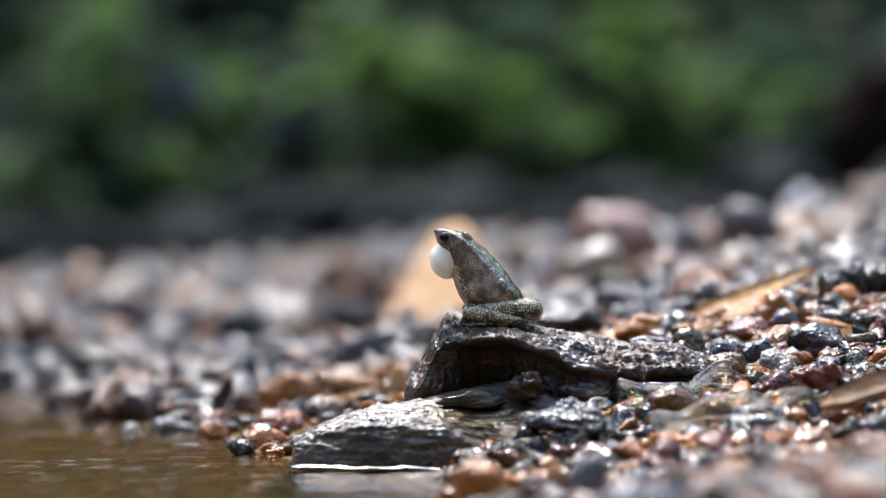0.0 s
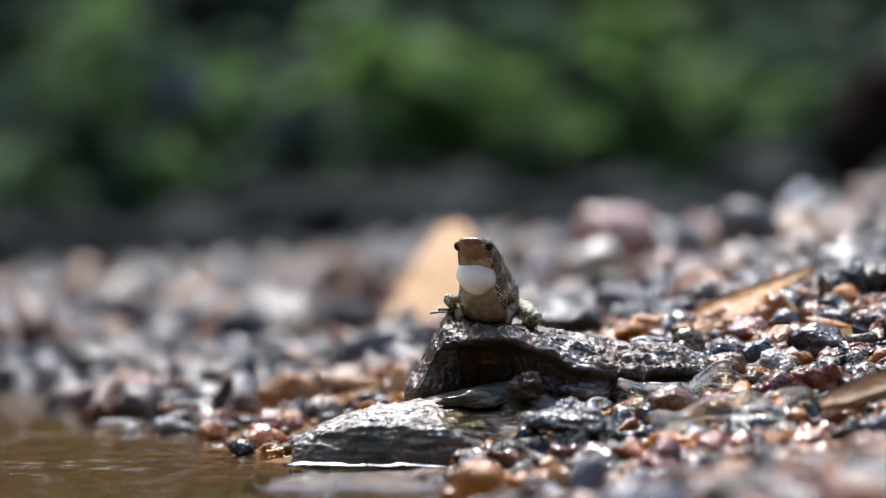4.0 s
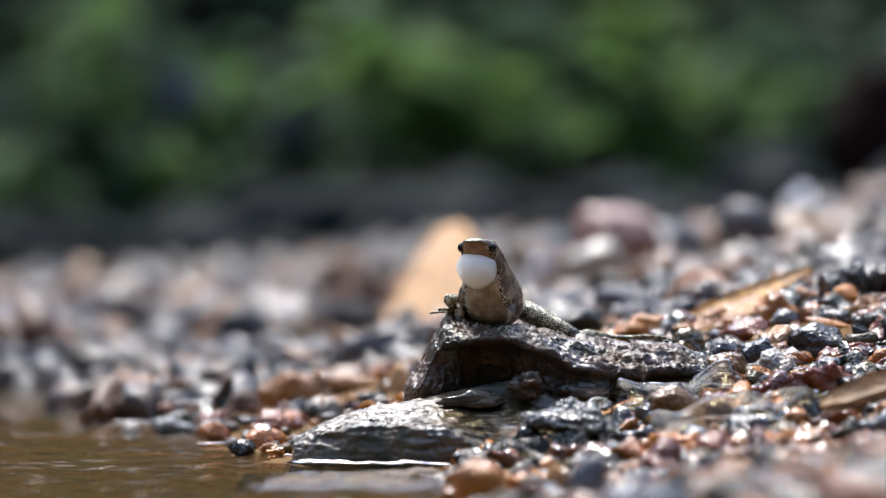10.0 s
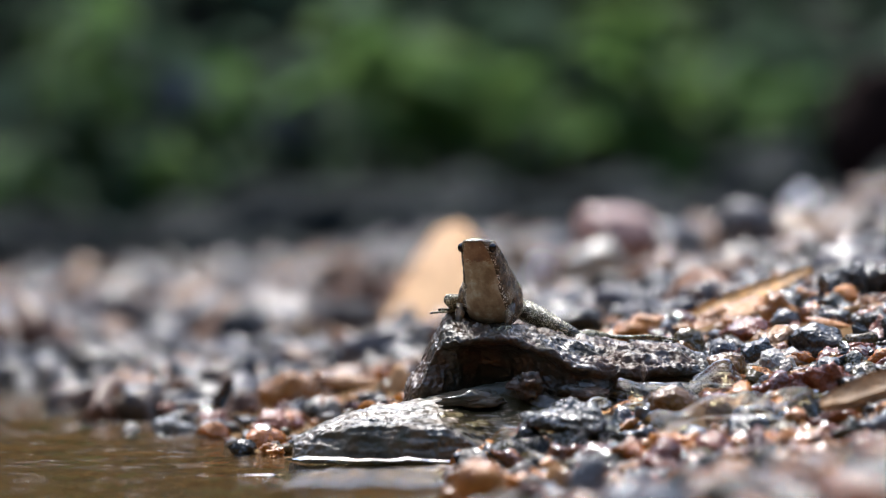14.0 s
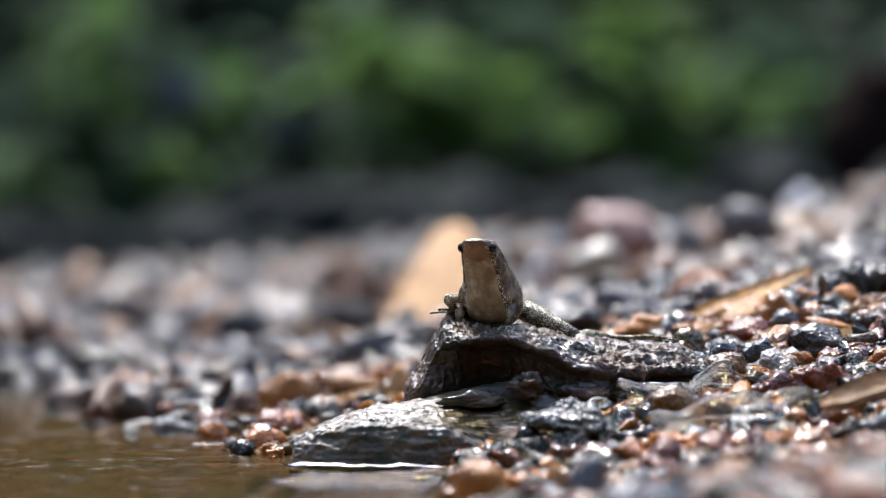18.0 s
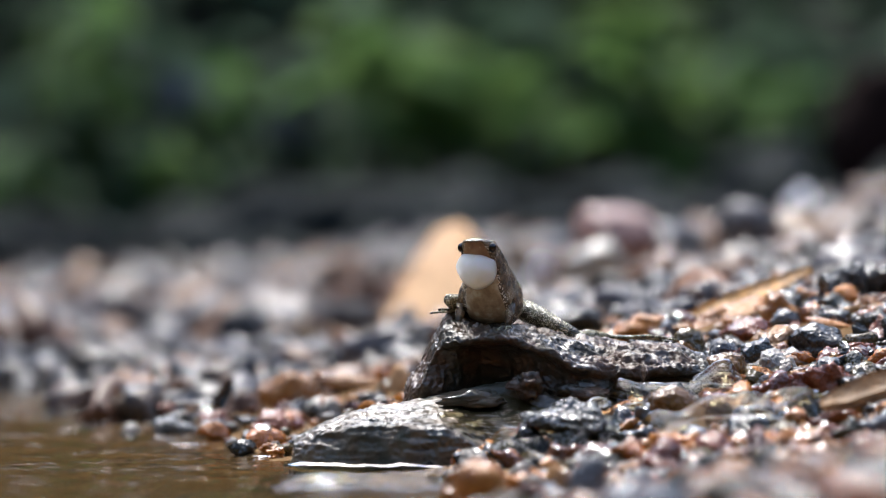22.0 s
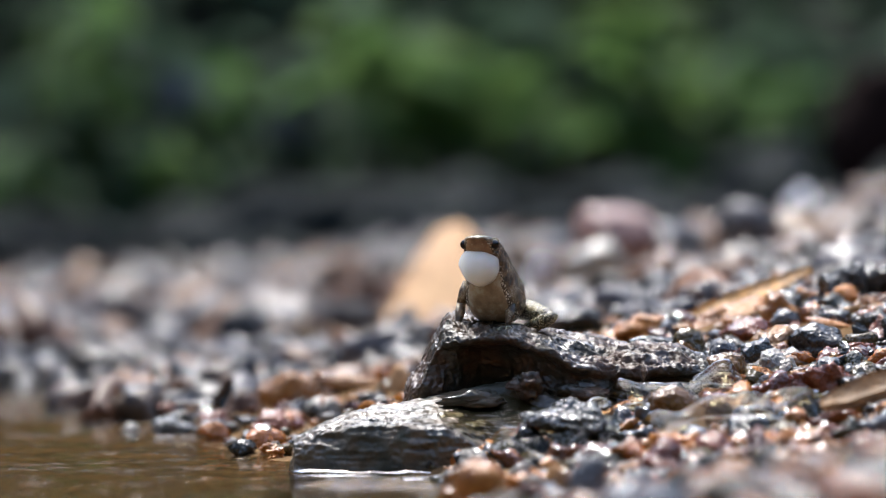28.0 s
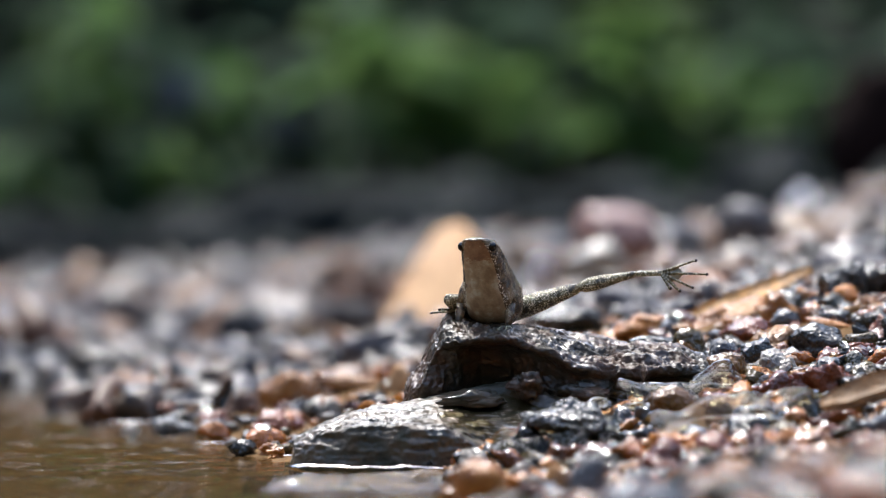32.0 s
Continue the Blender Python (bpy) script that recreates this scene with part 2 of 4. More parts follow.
M_GROUND = ground_material()
M_WATER = water_material()
M_SKIN = skin_material("speckled_brown_flank_skin", [(0.036, 0.022, 0.012), (0.145, 0.094, 0.048), (0.29, 0.21, 0.11)], (0.7, 0.62, 0.45), 3900.0, 0.24, 0.6, 0.45, 0.4, 0.3)
M_BACK = skin_material("mottled_green_back", [(0.012, 0.013, 0.006), (0.07, 0.09, 0.018), (0.22, 0.28, 0.05)], (0.42, 0.46, 0.18), 3600.0, 0.2, 0.5, 0.48, 0.3, 0.8)
# Pale colour along the skin fold paints in the highlight on the moist back.
M_FOLD_SHINE = skin_material("skin_fold_highlight", [(0.2, 0.18, 0.14), (0.42, 0.39, 0.32), (0.62, 0.6, 0.52)], (0.7, 0.68, 0.6), 3600.0, 0.15, 0.6, 0.45, 0.2, 1.0)
M_LEGSKIN = skin_material("speckled_leg_skin", [(0.022, 0.019, 0.01), (0.09, 0.08, 0.036), (0.22, 0.2, 0.1)], (0.78, 0.72, 0.5), 3100.0, 0.2, 0.8, 0.37, 0.4, 0.15)
M_BELLY = skin_material("smooth_buff_belly", [(0.2, 0.14, 0.075), (0.3, 0.225, 0.13), (0.42, 0.4, 0.29)], (0.5, 0.42, 0.3), 1300.0, 0.35, 0.4, 0.5)
M_THROAT = skin_material("brown_throat_skin", [(0.13, 0.06, 0.026), (0.22, 0.11, 0.05), (0.28, 0.17, 0.09)], (0.4, 0.3, 0.18), 1300.0, 0.35, 0.4, 0.5)
M_FLANK = skin_material("pale_granular_edge", [(0.05, 0.035, 0.02), (0.12, 0.085, 0.05)], (0.8, 0.74, 0.6), 2500.0, 0.2, 0.8, 0.36, 0.35)


def plain(name, color, rough=0.4, grain=600.0, depth=0.25, coat=0.0):
    m, n, l, b = node_material(name)
    f = noise_node(n, l, grain, 4)
    lo, hi = tuple(c * (1 - depth) for c in color), tuple(min(1, c * (1 + depth)) for c in color)
    r = ramp_node(n, [(0.3, lo), (0.7, hi)])
    l.new(f.outputs["Fac"], r.inputs["Fac"])
    l.new(r.outputs["Color"], b.inputs["Base Color"])
    b.inputs["Roughness"].default_value = rough
    b.inputs["Coat Weight"].default_value = coat
    bp = n.new("ShaderNodeBump")
    bp.inputs["Strength"].default_value, bp.inputs["Distance"].default_value = 0.5 * depth, 1.2 / grain
    l.new(f.outputs["Fac"], bp.inputs["Height"])
    l.new(bp.outputs["Normal"], b.inputs["Normal"])
    return m


M_EYE = plain("black_eye", (0.004, 0.003, 0.003), 0.08, depth=0.1)
M_LID = plain("pale_bronze_lid", (0.3, 0.24, 0.14), 0.2)
M_TIP = plain("dark_toe_pad", (0.025, 0.012, 0.008), 0.25)
M_BOULDER = wet_stone("black_brown_boulder", [(0.006, 0.004, 0.003), (0.014, 0.008, 0.007), (0.022, 0.012, 0.01)], 60, (0.8, 0.95), 0.4, bump_mm=3, coat=0.0, spec=0.03)
M_STEM = plain("green_stem", (0.06, 0.1, 0.025), 0.5, 60.0)
M_BARKCHIP = plain("wet_brown_bark", (0.27, 0.15, 0.06), 0.65, 250.0, 0.5, 0.0)
M_DEADLEAF = plain("rotting_black_leaf", (0.02, 0.02, 0.022), 0.15, 500.0, 0.5, 0.6)
M_BROWNLEAF = plain("wet_amber_leaf", (0.36, 0.16, 0.02), 0.6, 420.0, 0.7, 0.0)
# Sun and shade on the foliage are put into two leaf colours.
M_LEAF_SUNLIT = leaf_material("sunlit_leaf_tone", (0.085, 0.16, 0.055), (0.15, 0.255, 0.09), glow=0.5)
M_LEAF_SHADED = leaf_material("shaded_leaf_tone", (0.05, 0.088, 0.07), (0.098, 0.155, 0.112), glow=0.4)


def sac_material():
    m, n, l, b = node_material("stretched_white_skin")
    f = noise_node(n, l, 500.0, 3)
    r = ramp_node(n, [(0.3, (0.92, 0.96, 0.72)), (0.7, (0.98, 0.99, 0.8))])
    l.new(f.outputs["Fac"], r.inputs["Fac"])
    l.new(r.outputs["Color"], b.inputs["Base Color"])
    b.inputs["Roughness"].default_value = 0.3
    b.inputs["Subsurface Weight"].default_value = 1.0
    b.inputs["Subsurface Radius"].default_value = (1.0, 1.0, 0.95)
    b.inputs["Subsurface Scale"].default_value = 7.0 * MM
    return m


M_SAC = sac_material()


# ---------- mesh helpers ----------
def mesh_of(name, verts, faces, material, smooth=True):
    me = bpy.data.meshes.new(name)
    me.from_pydata([tuple(v) for v in verts], [], [tuple(f) for f in faces])
    for m in (material if isinstance(material, (list, tuple)) else [material]):
        me.materials.append(m)
    if smooth:
        me.polygons.foreach_set("use_smooth", [True] * len(me.polygons))
    me.update()
    return me


def from_bm(name, bm, material, smooth=True):
    me = bpy.data.meshes.new(name)
    bm.to_mesh(me)
    bm.free()
    me.materials.append(material)
    if smooth:
        me.polygons.foreach_set("use_smooth", [True] * len(me.polygons))
    return me


def part(name, data, parent, label=""):
    """One mesh object under a thing or under a part."""
    ob = new(name, data)
    ob.parent = parent
    return tagged(ob, label)


def loft(rings, close_ends=True):
    """Vertices and faces through rings of equal length."""
    verts, faces = [], []
    k = len(rings[0])
    for r in rings:
        verts += r
    for i in range(len(rings) - 1):
        for j in range(k):
            a, b = i * k + j, i * k + (j + 1) % k
            faces.append((a, b, b + k, a + k))
    if close_ends:
        for i, flip in ((0, True), (len(rings) - 1, False)):
            c = len(verts)
            verts.append(tuple(sum(Vector(p)[q] for p in rings[i]) / k for q in range(3)))
            for j in range(k):
                a, b = i * k + j, i * k + (j + 1) % k
                faces.append((b, a, c) if flip else (a, b, c))
    return verts, faces


def tube(points, radii, seg=10, flat=1.0, up=(0, 0, 1)):
    """A limb: rings along points in millimetres, radii in millimetres; flat squeezes the rings along up."""
    pts = [Vector(p) for p in points]
    rings = []
    for i, p in enumerate(pts):
        d = (pts[min(i + 1, len(pts) - 1)] - pts[max(i - 1, 0)]).normalized()
        side = d.cross(Vector(up))
        side = side.normalized() if side.length > 1e-4 else Vector((0, 1, 0))
        nrm = side.cross(d).normalized()
        ring = []
        for j in range(seg):
            a = 2 * math.pi * j / seg
            q = p + side * math.cos(a) * radii[i] + nrm * math.sin(a) * radii[i] * flat
            ring.append(tuple(q * MM))
        rings.append(ring)
    return loft(rings)


def stone_geo(seed, size, subdiv=3, rough=0.22, facet=0.0):
    """An irregular stone about its centre; size: half-axes in millimetres."""
    bm = bmesh.new()
    bmesh.ops.create_icosphere(bm, subdivisions=subdiv, radius=1.0)
    off = Vector((seed * 3.71, seed * 1.37, seed * 7.13))
    rng = random.Random(seed)
    cuts = [(Vector((rng.gauss(0, 1), rng.gauss(0, 1), rng.gauss(0, 1))).normalized(), rng.uniform(0.5, 0.85)) for _ in range(9)]
    for v in bm.verts:
        p = v.co.copy()
        for nrm, dist in cuts:
            over = p.dot(nrm) - dist
            if over > 0:
                p -= nrm * over * min(1.0, 0.62 + facet)
        k = 1 + rough * noise.noise(p * 1.3 + off) + 0.4 * rough * noise.noise(p * 3.7 + off) + 0.2 * rough * noise.noise(p * 9 + off)
        p *= k
        v.co = Vector((p.x * size[0], p.y * size[1], p.z * size[2])) * MM
    return bm


STONES = []


def near_single(x, y):
    """True where loose pebbles would bury one of the larger single stones."""
    return any(abs(x - a) < 0.85 * w and -1.9 * w < y - b < 0.6 * w for a, b, w in STONES)


def stone(name, x, y, z, size, material, label, category="stone", seed=1, turn=(0, 0, 0), subdiv=4, rough=0.22, facet=0.0, group=""):
    """A single stone; x, y, z of its centre in millimetres."""
    ob = new(name, from_bm(name, stone_geo(seed, size, subdiv, rough, facet), material))
    ob.matrix_basis = pose(x * MM, y * MM, z * MM, *turn)
    if not group and y < 700:
        STONES.append((x, y, size[0]))
    return tagged(ob, label, category, group)


def lerp_table(v, table):
    return float(np.interp(v, [a for a, _ in table], [b for _, b in table]))


# ---------- ground ----------
SHORE = [(-2000, 400), (-500, 60), (-250, 2), (-150, 10), (-100, 5), (-60, 4), (-45, 2), (-38, -6), (0, -32), (90, -46), (150, -56), (300, -80), (930, -230), (3200, -470), (7000, -760)]
FOOT = [(-400, 0), (-250, -2), (-150, 14), (-70, 5), (-45, -8), (0, -27), (100, -32), (300, -42), (600, -20), (930, 2), (1500, 4), (3000, -240), (6000, -480)]
RISE = [(-400, 0.2), (-250, 0.2), (-170, 0.11), (-120, 0.09), (-70, 0.13), (-45, 0.16), (0, 0.18), (100, 0.25), (200, 0.24), (450, 0.27), (700, 0.29), (1100, 0.23), (1500, 0.14), (3000, 0.045), (6000, 0.042)]


MOUNDS = [(70, 97, 6.5, 20), (44, 105, 4, 12), (30, 172, 7, 16), (44, 36, 6, 9), (71, 56, 5, 11), (81, 50, 3.5, 12), (42, -45, 3, 8), (55, -4, 3, 7), (-21, 165, 4, 14), (-58, 300, 2.5, 14), (-10, 130, 2, 8)]


def bar_height(x, y):
    """Height in millimetres of the gravel bar and stream bed at x, y in millimetres: a low beach, then a ramp."""
    d = x - lerp_table(y, SHORE)
    if d < 0:
        return max(-14.0, d * 0.14)
    h = 0.03 * d + lerp_table(y, RISE) * max(0.0, x - lerp_table(y, FOOT))
    cap = 60 + max(0.0, min(y, 5000)) * 0.04
    for mx, my, mh, mr in MOUNDS:
        q = ((x - mx) ** 2 + (y - my) ** 2) / (mr * mr)
        if q < 6:
            h += mh * math.exp(-q)
    return cap * (1 - math.exp(-h / cap)) if h > 0 else 0.0


def ground_z(x, y):
    """Height of the ground in metres at x, y in metres."""
    far = math.hypot(x, y)
    base = bar_height(x * 1000, y * 1000) * MM if far < 12 else 0.08
    lump = 0.0
    if y > 5.2:
        # the steep wooded bank across the stream bar
        s = y - 5.2
        climb = min(s, 3.0) * 1.0 + max(0.0, min(s - 3.0, 60)) * 0.25
        lump = climb + 0.10 * noise.noise(Vector((x * 1.7, y * 1.7, 0.3))) * min(1, s * 2)
    if y < -3.0:
        lump += min(-3.0 - y, 40) * 0.2
    return base + lump + 0.0012 * noise.noise(Vector((x * 90, y * 90, 0)))


def build_ground():
    n, a, b = 280, 0.06, 10.6
    ax = [a * math.sinh(b * (2 * i / n - 1)) for i in range(n + 1)]
    ay = [a * math.sinh(b * (2 * i / n - 1)) for i in range(n + 1)]
    verts = [(x, y, ground_z(x, y)) for y in ay for x in ax]
    w = n + 1
    faces = [(j * w + i, j * w + i + 1, (j + 1) * w + i + 1, (j + 1) * w + i) for j in range(n) for i in range(n)]
    ob = new("ground", mesh_of("ground", verts, faces, M_GROUND))
    return tagged(ob, "damp brown gravelly stream bed rising to a dark soil bank", "ground", kind="structure")


build_ground()


def sky_blocker():
    """Unseen dark ring added on all sides to block low sky; open above."""
    m, n, l, p = node_material("sky_blocker_green")
    big = noise_node(n, l, 1.2, 6, 0.7)
    r = ramp_node(n, [(0.35, (0.006, 0.010, 0.004)), (0.55, (0.02, 0.036, 0.012)), (0.7, (0.04, 0.07, 0.02))])
    l.new(big.outputs["Fac"], r.inputs["Fac"])
    l.new(r.outputs["Color"], p.inputs["Base Color"])
    p.inputs["Roughness"].default_value = 0.9
    p.inputs["Specular IOR Level"].default_value = 0.05
    verts, faces, k, rows = [], [], 160, 40
    for layer, thick in ((0, 0.0), (1, 0.8)):
        for j in range(rows + 1):
            for i in range(k):
                t = 2 * math.pi * i / k
                z = -1 + 7.8 * j / rows
                d = Vector((math.cos(t), math.sin(t), 0))
                out = 14 + thick + 0.8 * noise.noise(d * 6 + Vector((0, 0, z * 0.4))) + 0.5 * noise.noise(d * 22 + Vector((0, 0, z * 1.4)))
                top = 1.6 * noise.noise(d * 5 + Vector((3, 0, 0))) * (j / rows) ** 3
                verts.append((d.x * out, 1.5 + d.y * out, z + top))
    o = (rows + 1) * k
    for j in range(rows):
        for i in range(k):
            q, w = j * k + i, j * k + (i + 1) % k
            faces += [(q, q + k, w + k, w), (o + q, o + w, o + w + k, o + q + k)]
    for i in range(k):
        q, w = rows * k + i, rows * k + (i + 1) % k
        faces.append((q, o + q, o + w, w))
    ob = new("backdrop", mesh_of("backdrop", verts, faces, m))
    return tagged(ob, "unseen dark green ring added to block low sky around the stream", "forest", kind="structure")


sky_blocker()


# ---------- water ----------
def build_water():
    n, m = 260, 300
    xs = [-0.12 + 0.09 * math.sinh(4.6 * (2 * i / n - 1)) for i in range(n + 1)]
    ys = [0.05 + 0.12 * math.sinh(4.2 * (2 * i / m - 1)) for i in range(m + 1)]
    verts = []
    for y in ys:
        for x in xs:
            calm = math.exp(-math.hypot(x, y) / 1.5)
            z = 0.0005 * noise.noise(Vector((x * 55, y * 90, 0.0))) + 0.0003 * noise.noise(Vector((x * 150, y * 230, 4.0)))
            verts.append((x, y, z * calm))
    w = n + 1
    faces = [(j * w + i, j * w + i + 1, (j + 1) * w + i + 1, (j + 1) * w + i) for j in range(m) for i in range(n)]
    ob = new("water", mesh_of("water", verts, faces, M_WATER))
    return tagged(ob, "shallow clear brown stream water with small ripples", "water", kind="structure")


water = build_water()


# ---------- the two rocks in the shallows ----------
def smooth_loop(points, count):
    """A closed loop of points (y, z) resampled evenly and rounded."""
    pts = [Vector((0, *p)) for p in points]
    k = len(pts)
    dense = []
    for i in range(k):
        p0, p1, p2, p3 = (pts[(i + q) % k] for q in (-1, 0, 1, 2))
        for s in range(12):
            t = s / 12
            a = p1 * 2 + (p2 - p0) * t + (p0 * 2 - p1 * 5 + p2 * 4 - p3) * t * t + (p1 * 3 - p0 - p2 * 3 + p3) * t ** 3
            dense.append(a * 0.5)
    run = [0.0]
    for i in range(len(dense)):
        run.append(run[-1] + (dense[(i + 1) % len(dense)] - dense[i]).length)
    out = []
    for j in range(count):
        d = run[-1] * j / count
        i = int(np.searchsorted(run, d + 1e-9)) - 1
        f = (d - run[i]) / max(1e-9, run[i + 1] - run[i])
        out.append(dense[i].lerp(dense[(i + 1) % len(dense)], f))
    return out


def rock_loft(name, xs, columns, section, material, steps=360, count=260, rough=0.7, seed=0.0, layers=0.0, knobs=()):
    """A rock along x: columns are tables over xs, section turns one row into a loop of (y, z), all in millimetres.
    knobs: (x, z, half-width, half-height, push towards the stream); rough: relief in millimetres; layers: bedding."""
    rings = []
    for s in range(steps + 1):
        x = xs[0] + (xs[-1] - xs[0]) * s / steps
        row = [float(np.interp(x, xs, c)) for c in columns]
        loop = smooth_loop(section(*row), count)
        cy, cz = sum(p.y for p in loop) / count, sum(p.z for p in loop) / count
        end = min(1.0, 0.5 + min(s, steps - s) / 14)
        ring = []
        for p in loop:
            q = Vector((x, cy + (p.y - cy) * end, cz + (p.z - cz) * end))
            out = Vector((0, q.y - cy, q.z - cz))
            out = out.normalized() if out.length > 1e-6 else out
            e = Vector((q.x * 0.8, q.y * 1.1, q.z * 1.2 + seed))
            d = rough * (0.8 * noise.noise(e * 0.12) + 0.55 * noise.noise(e * 0.33))
            d += 0.4 * rough * (1 - 2 * abs(noise.noise(e * 0.3 + Vector((9, 0, 0)))))
            d -= 0.45 * rough * abs(noise.noise(e * 0.7 + Vector((0, 3, 0))))
            cell = noise.voronoi(e * 0.55)[0]
            d -= 0.55 * rough * max(0.0, 0.45 - (cell[1] - cell[0]))
            d += 0.2 * rough * noise.noise(e * 1.5) + 0.14 * rough * noise.noise(e * 3.1)
            if layers:
                d += 0.5 * noise.noise(Vector((q.x * 0.1, q.y * 0.8, q.z * 1.3)))
                d += layers * math.sin(q.z * 2.4 + 0.12 * q.x + 2 * noise.noise(e * 0.1))
            push = 0.0
            if q.y < cy:
                for kx, kz, kw, kh, amount in knobs:
                    g = ((q.x - kx) / kw) ** 2 + ((q.z - kz) / kh) ** 2
                    if g < 5:
                        push += amount * math.exp(-g)
            q += out * d + Vector((rough * 0.5 * noise.noise(e * 0.3 + Vector((0, 7, 0))), push, 0))
            ring.append(tuple(q * MM))
        rings.append(ring)
    v, f = loft(rings)
    return new(name, mesh_of(name, v, f, material))


PERCH_X = [-8.8, -7.4, -4.8, -1.9, 0.0, 1.8, 7.3, 12.8, 17.4, 21.7, 25, 29.3, 34.8, 38.4, 40.6, 46, 50.5, 53.5, 55.2]
PERCH = [
    [10, 13.4, 18.4, 23.6, 27.2, 28.6, 27.3, 26.4, 25.6, 25.0, 24.6, 24.0, 23.4, 23.1, 22.9, 22.4, 20.9, 17.5, 11],     # top
    [6, 9.5, 14, 19.5, 23.6, 24.0, 24.2, 24.0, 22.8, 20.8, 18.9, 18.0, 17.6, 17.4, 18.0, 18.3, 18.2, 14, 8],           # lip height
    [-5, -7, -9, -10, -11.5, -12.5, -13.5, -14, -14.5, -15, -15, -14.5, -14, -13.5, -13, -12, -10, -7, -4],              # lip depth
    [0, 0, 0, 0.3, 1.0, 4.5, 11.5, 11.5, 6.5, 3.4, 2.6, 2.5, 2.8, 2.6, 5, 5.5, 4, 2, 0.5],                                            # how far the front is hollowed
    [6, 8, 11, 13, 14, 14, 15, 15, 16, 16, 16, 16, 15, 15, 14, 13, 11, 8, 5],                                         # back depth
]


def perch_section(top, lip, y_lip, hollow, back):
    mid = lip * 0.45 + 2.0
    return [(back, -6), (back + 1, lip * 0.5), (back - 1.5, top - 2.2), (back * 0.4, top), (-2.5, top - 0.4), (y_lip * 0.6, top * 0.55 + lip * 0.45 + 0.5),
            (y_lip, lip + 0.4), (y_lip + 0.1, lip - 0.9), (y_lip + 0.55 * hollow, lip - 2.0), (y_lip + hollow, mid + 2.2), (y_lip + hollow, mid - 2), (y_lip + 0.35 * hollow, 5), (y_lip - 1, -6)]


perch = rock_loft("perch_rock", PERCH_X, PERCH, perch_section, M_PERCH, rough=1.35, seed=3.0,
                  knobs=((16.6, 15.4, 2.6, 2.4, -7.5), (24, 14.0, 4, 1.3, -2.2), (38.6, 16.0, 0.6, 3.4, -3.0), (-3.6, 14.5, 2.8, 2.4, -2.2), (0.2, 19, 1.2, 3.5, 1.2), (31, 15.0, 2.0, 1.2, -2.5), (7, 21.5, 3.0, 1.0, 2.5), (11, 12, 3, 1.5, -2.5)))
tagged(perch, "dark wet jagged rock with a hollow front, rising from the shallows", "rock")

SLAB_X = [-29, -27.7, -23.7, -19.5, -14.2, -6.8, 0, 3, 6, 12.3, 18.6, 24, 28.5, 31]
SLAB = [
    [3, 6.0, 7.6, 9.3, 11.0, 12.2, 13.4, 13.9, 14.4, 15.4, 13.8, 12.5, 11, 6],
    [2, 5.2, 7.2, 8.3, 8.8, 8.9, 8.6, 7.6, 6.2, 5.0, 4.5, 4, 3.5, 2],
    [-30, -32, -34, -36, -37, -38, -38, -38, -37, -36, -34, -32, -30, -27],
    [-20, -18, -16, -14, -12, -11, -10, -10, -10, -10, -10, -11, -12, -15],
]


def slab_section(top, lip, y_front, y_back):
    mid = (y_front + y_back) / 2
    return [(y_back, -6), (y_back + 0.5, top * 0.5), (y_back - 1, top - 0.6), (y_back - 4, top), (y_back - 7, lip + 0.62 * (top - lip)), (mid, lip + 0.36 * (top - lip)), (y_front + 3, lip + 0.1), (y_front, lip - 1.2),
            (y_front - 0.6, 1.5), (y_front - 0.8, -6), (mid, -7)]


slab = rock_loft("flat_rock", SLAB_X, SLAB, slab_section, M_SLAB, rough=0.8, seed=11.0, layers=0.08, knobs=((-21, 6.5, 2.5, 1.5, 1.6), (-8, 4, 4, 2, -1.0)))
tagged(slab, "flat dark slate rock, wet and layered, half in the water", "rock")


def slab_film():
    """Thin rippled sheet of water sliding down the flat rock."""
    nx, ny, v = 130, 110, []
    for j in range(ny + 1):
        for i in range(nx + 1):
            u, w = i / nx, j / ny
            x = -3 + 30 * u
            top, lip, front, back = (float(np.interp(x, SLAB_X, c)) for c in SLAB)
            y = front + 1.0 + (back - 3.0 - front - 1.0) * w
            mid = (front + back) / 2
            frac = float(np.interp(y, [front, front + 3, mid, back - 7, back - 4], [-0.05, 0.02, 0.36, 0.62, 1.0]))
            edge = min(1.0, 6 * min(u, 1 - u, w, 1 - w)) * (0.75 + 0.6 * noise.noise(Vector((x * 0.12, y * 0.12, 4))))
            z = lip + (top - lip) * frac + 0.9 * edge - 1.2 * (1 - min(1.0, edge))
            z += 0.42 * noise.noise(Vector((x * 0.16, y * 0.5, 2))) + 0.22 * noise.noise(Vector((x * 0.35, y * 1.1, 5)))
            v.append((x * MM, y * MM, z * MM))
    k = nx + 1
    f = [(j * k + i, j * k + i + 1, (j + 1) * k + i + 1, (j + 1) * k + i) for j in range(ny) for i in range(nx)]
    ob = new("water_film", mesh_of("water_film", v, f, M_WATER))
    return tagged(ob, "thin rippled sheet of water sliding down the flat rock", "water")


slab_film()


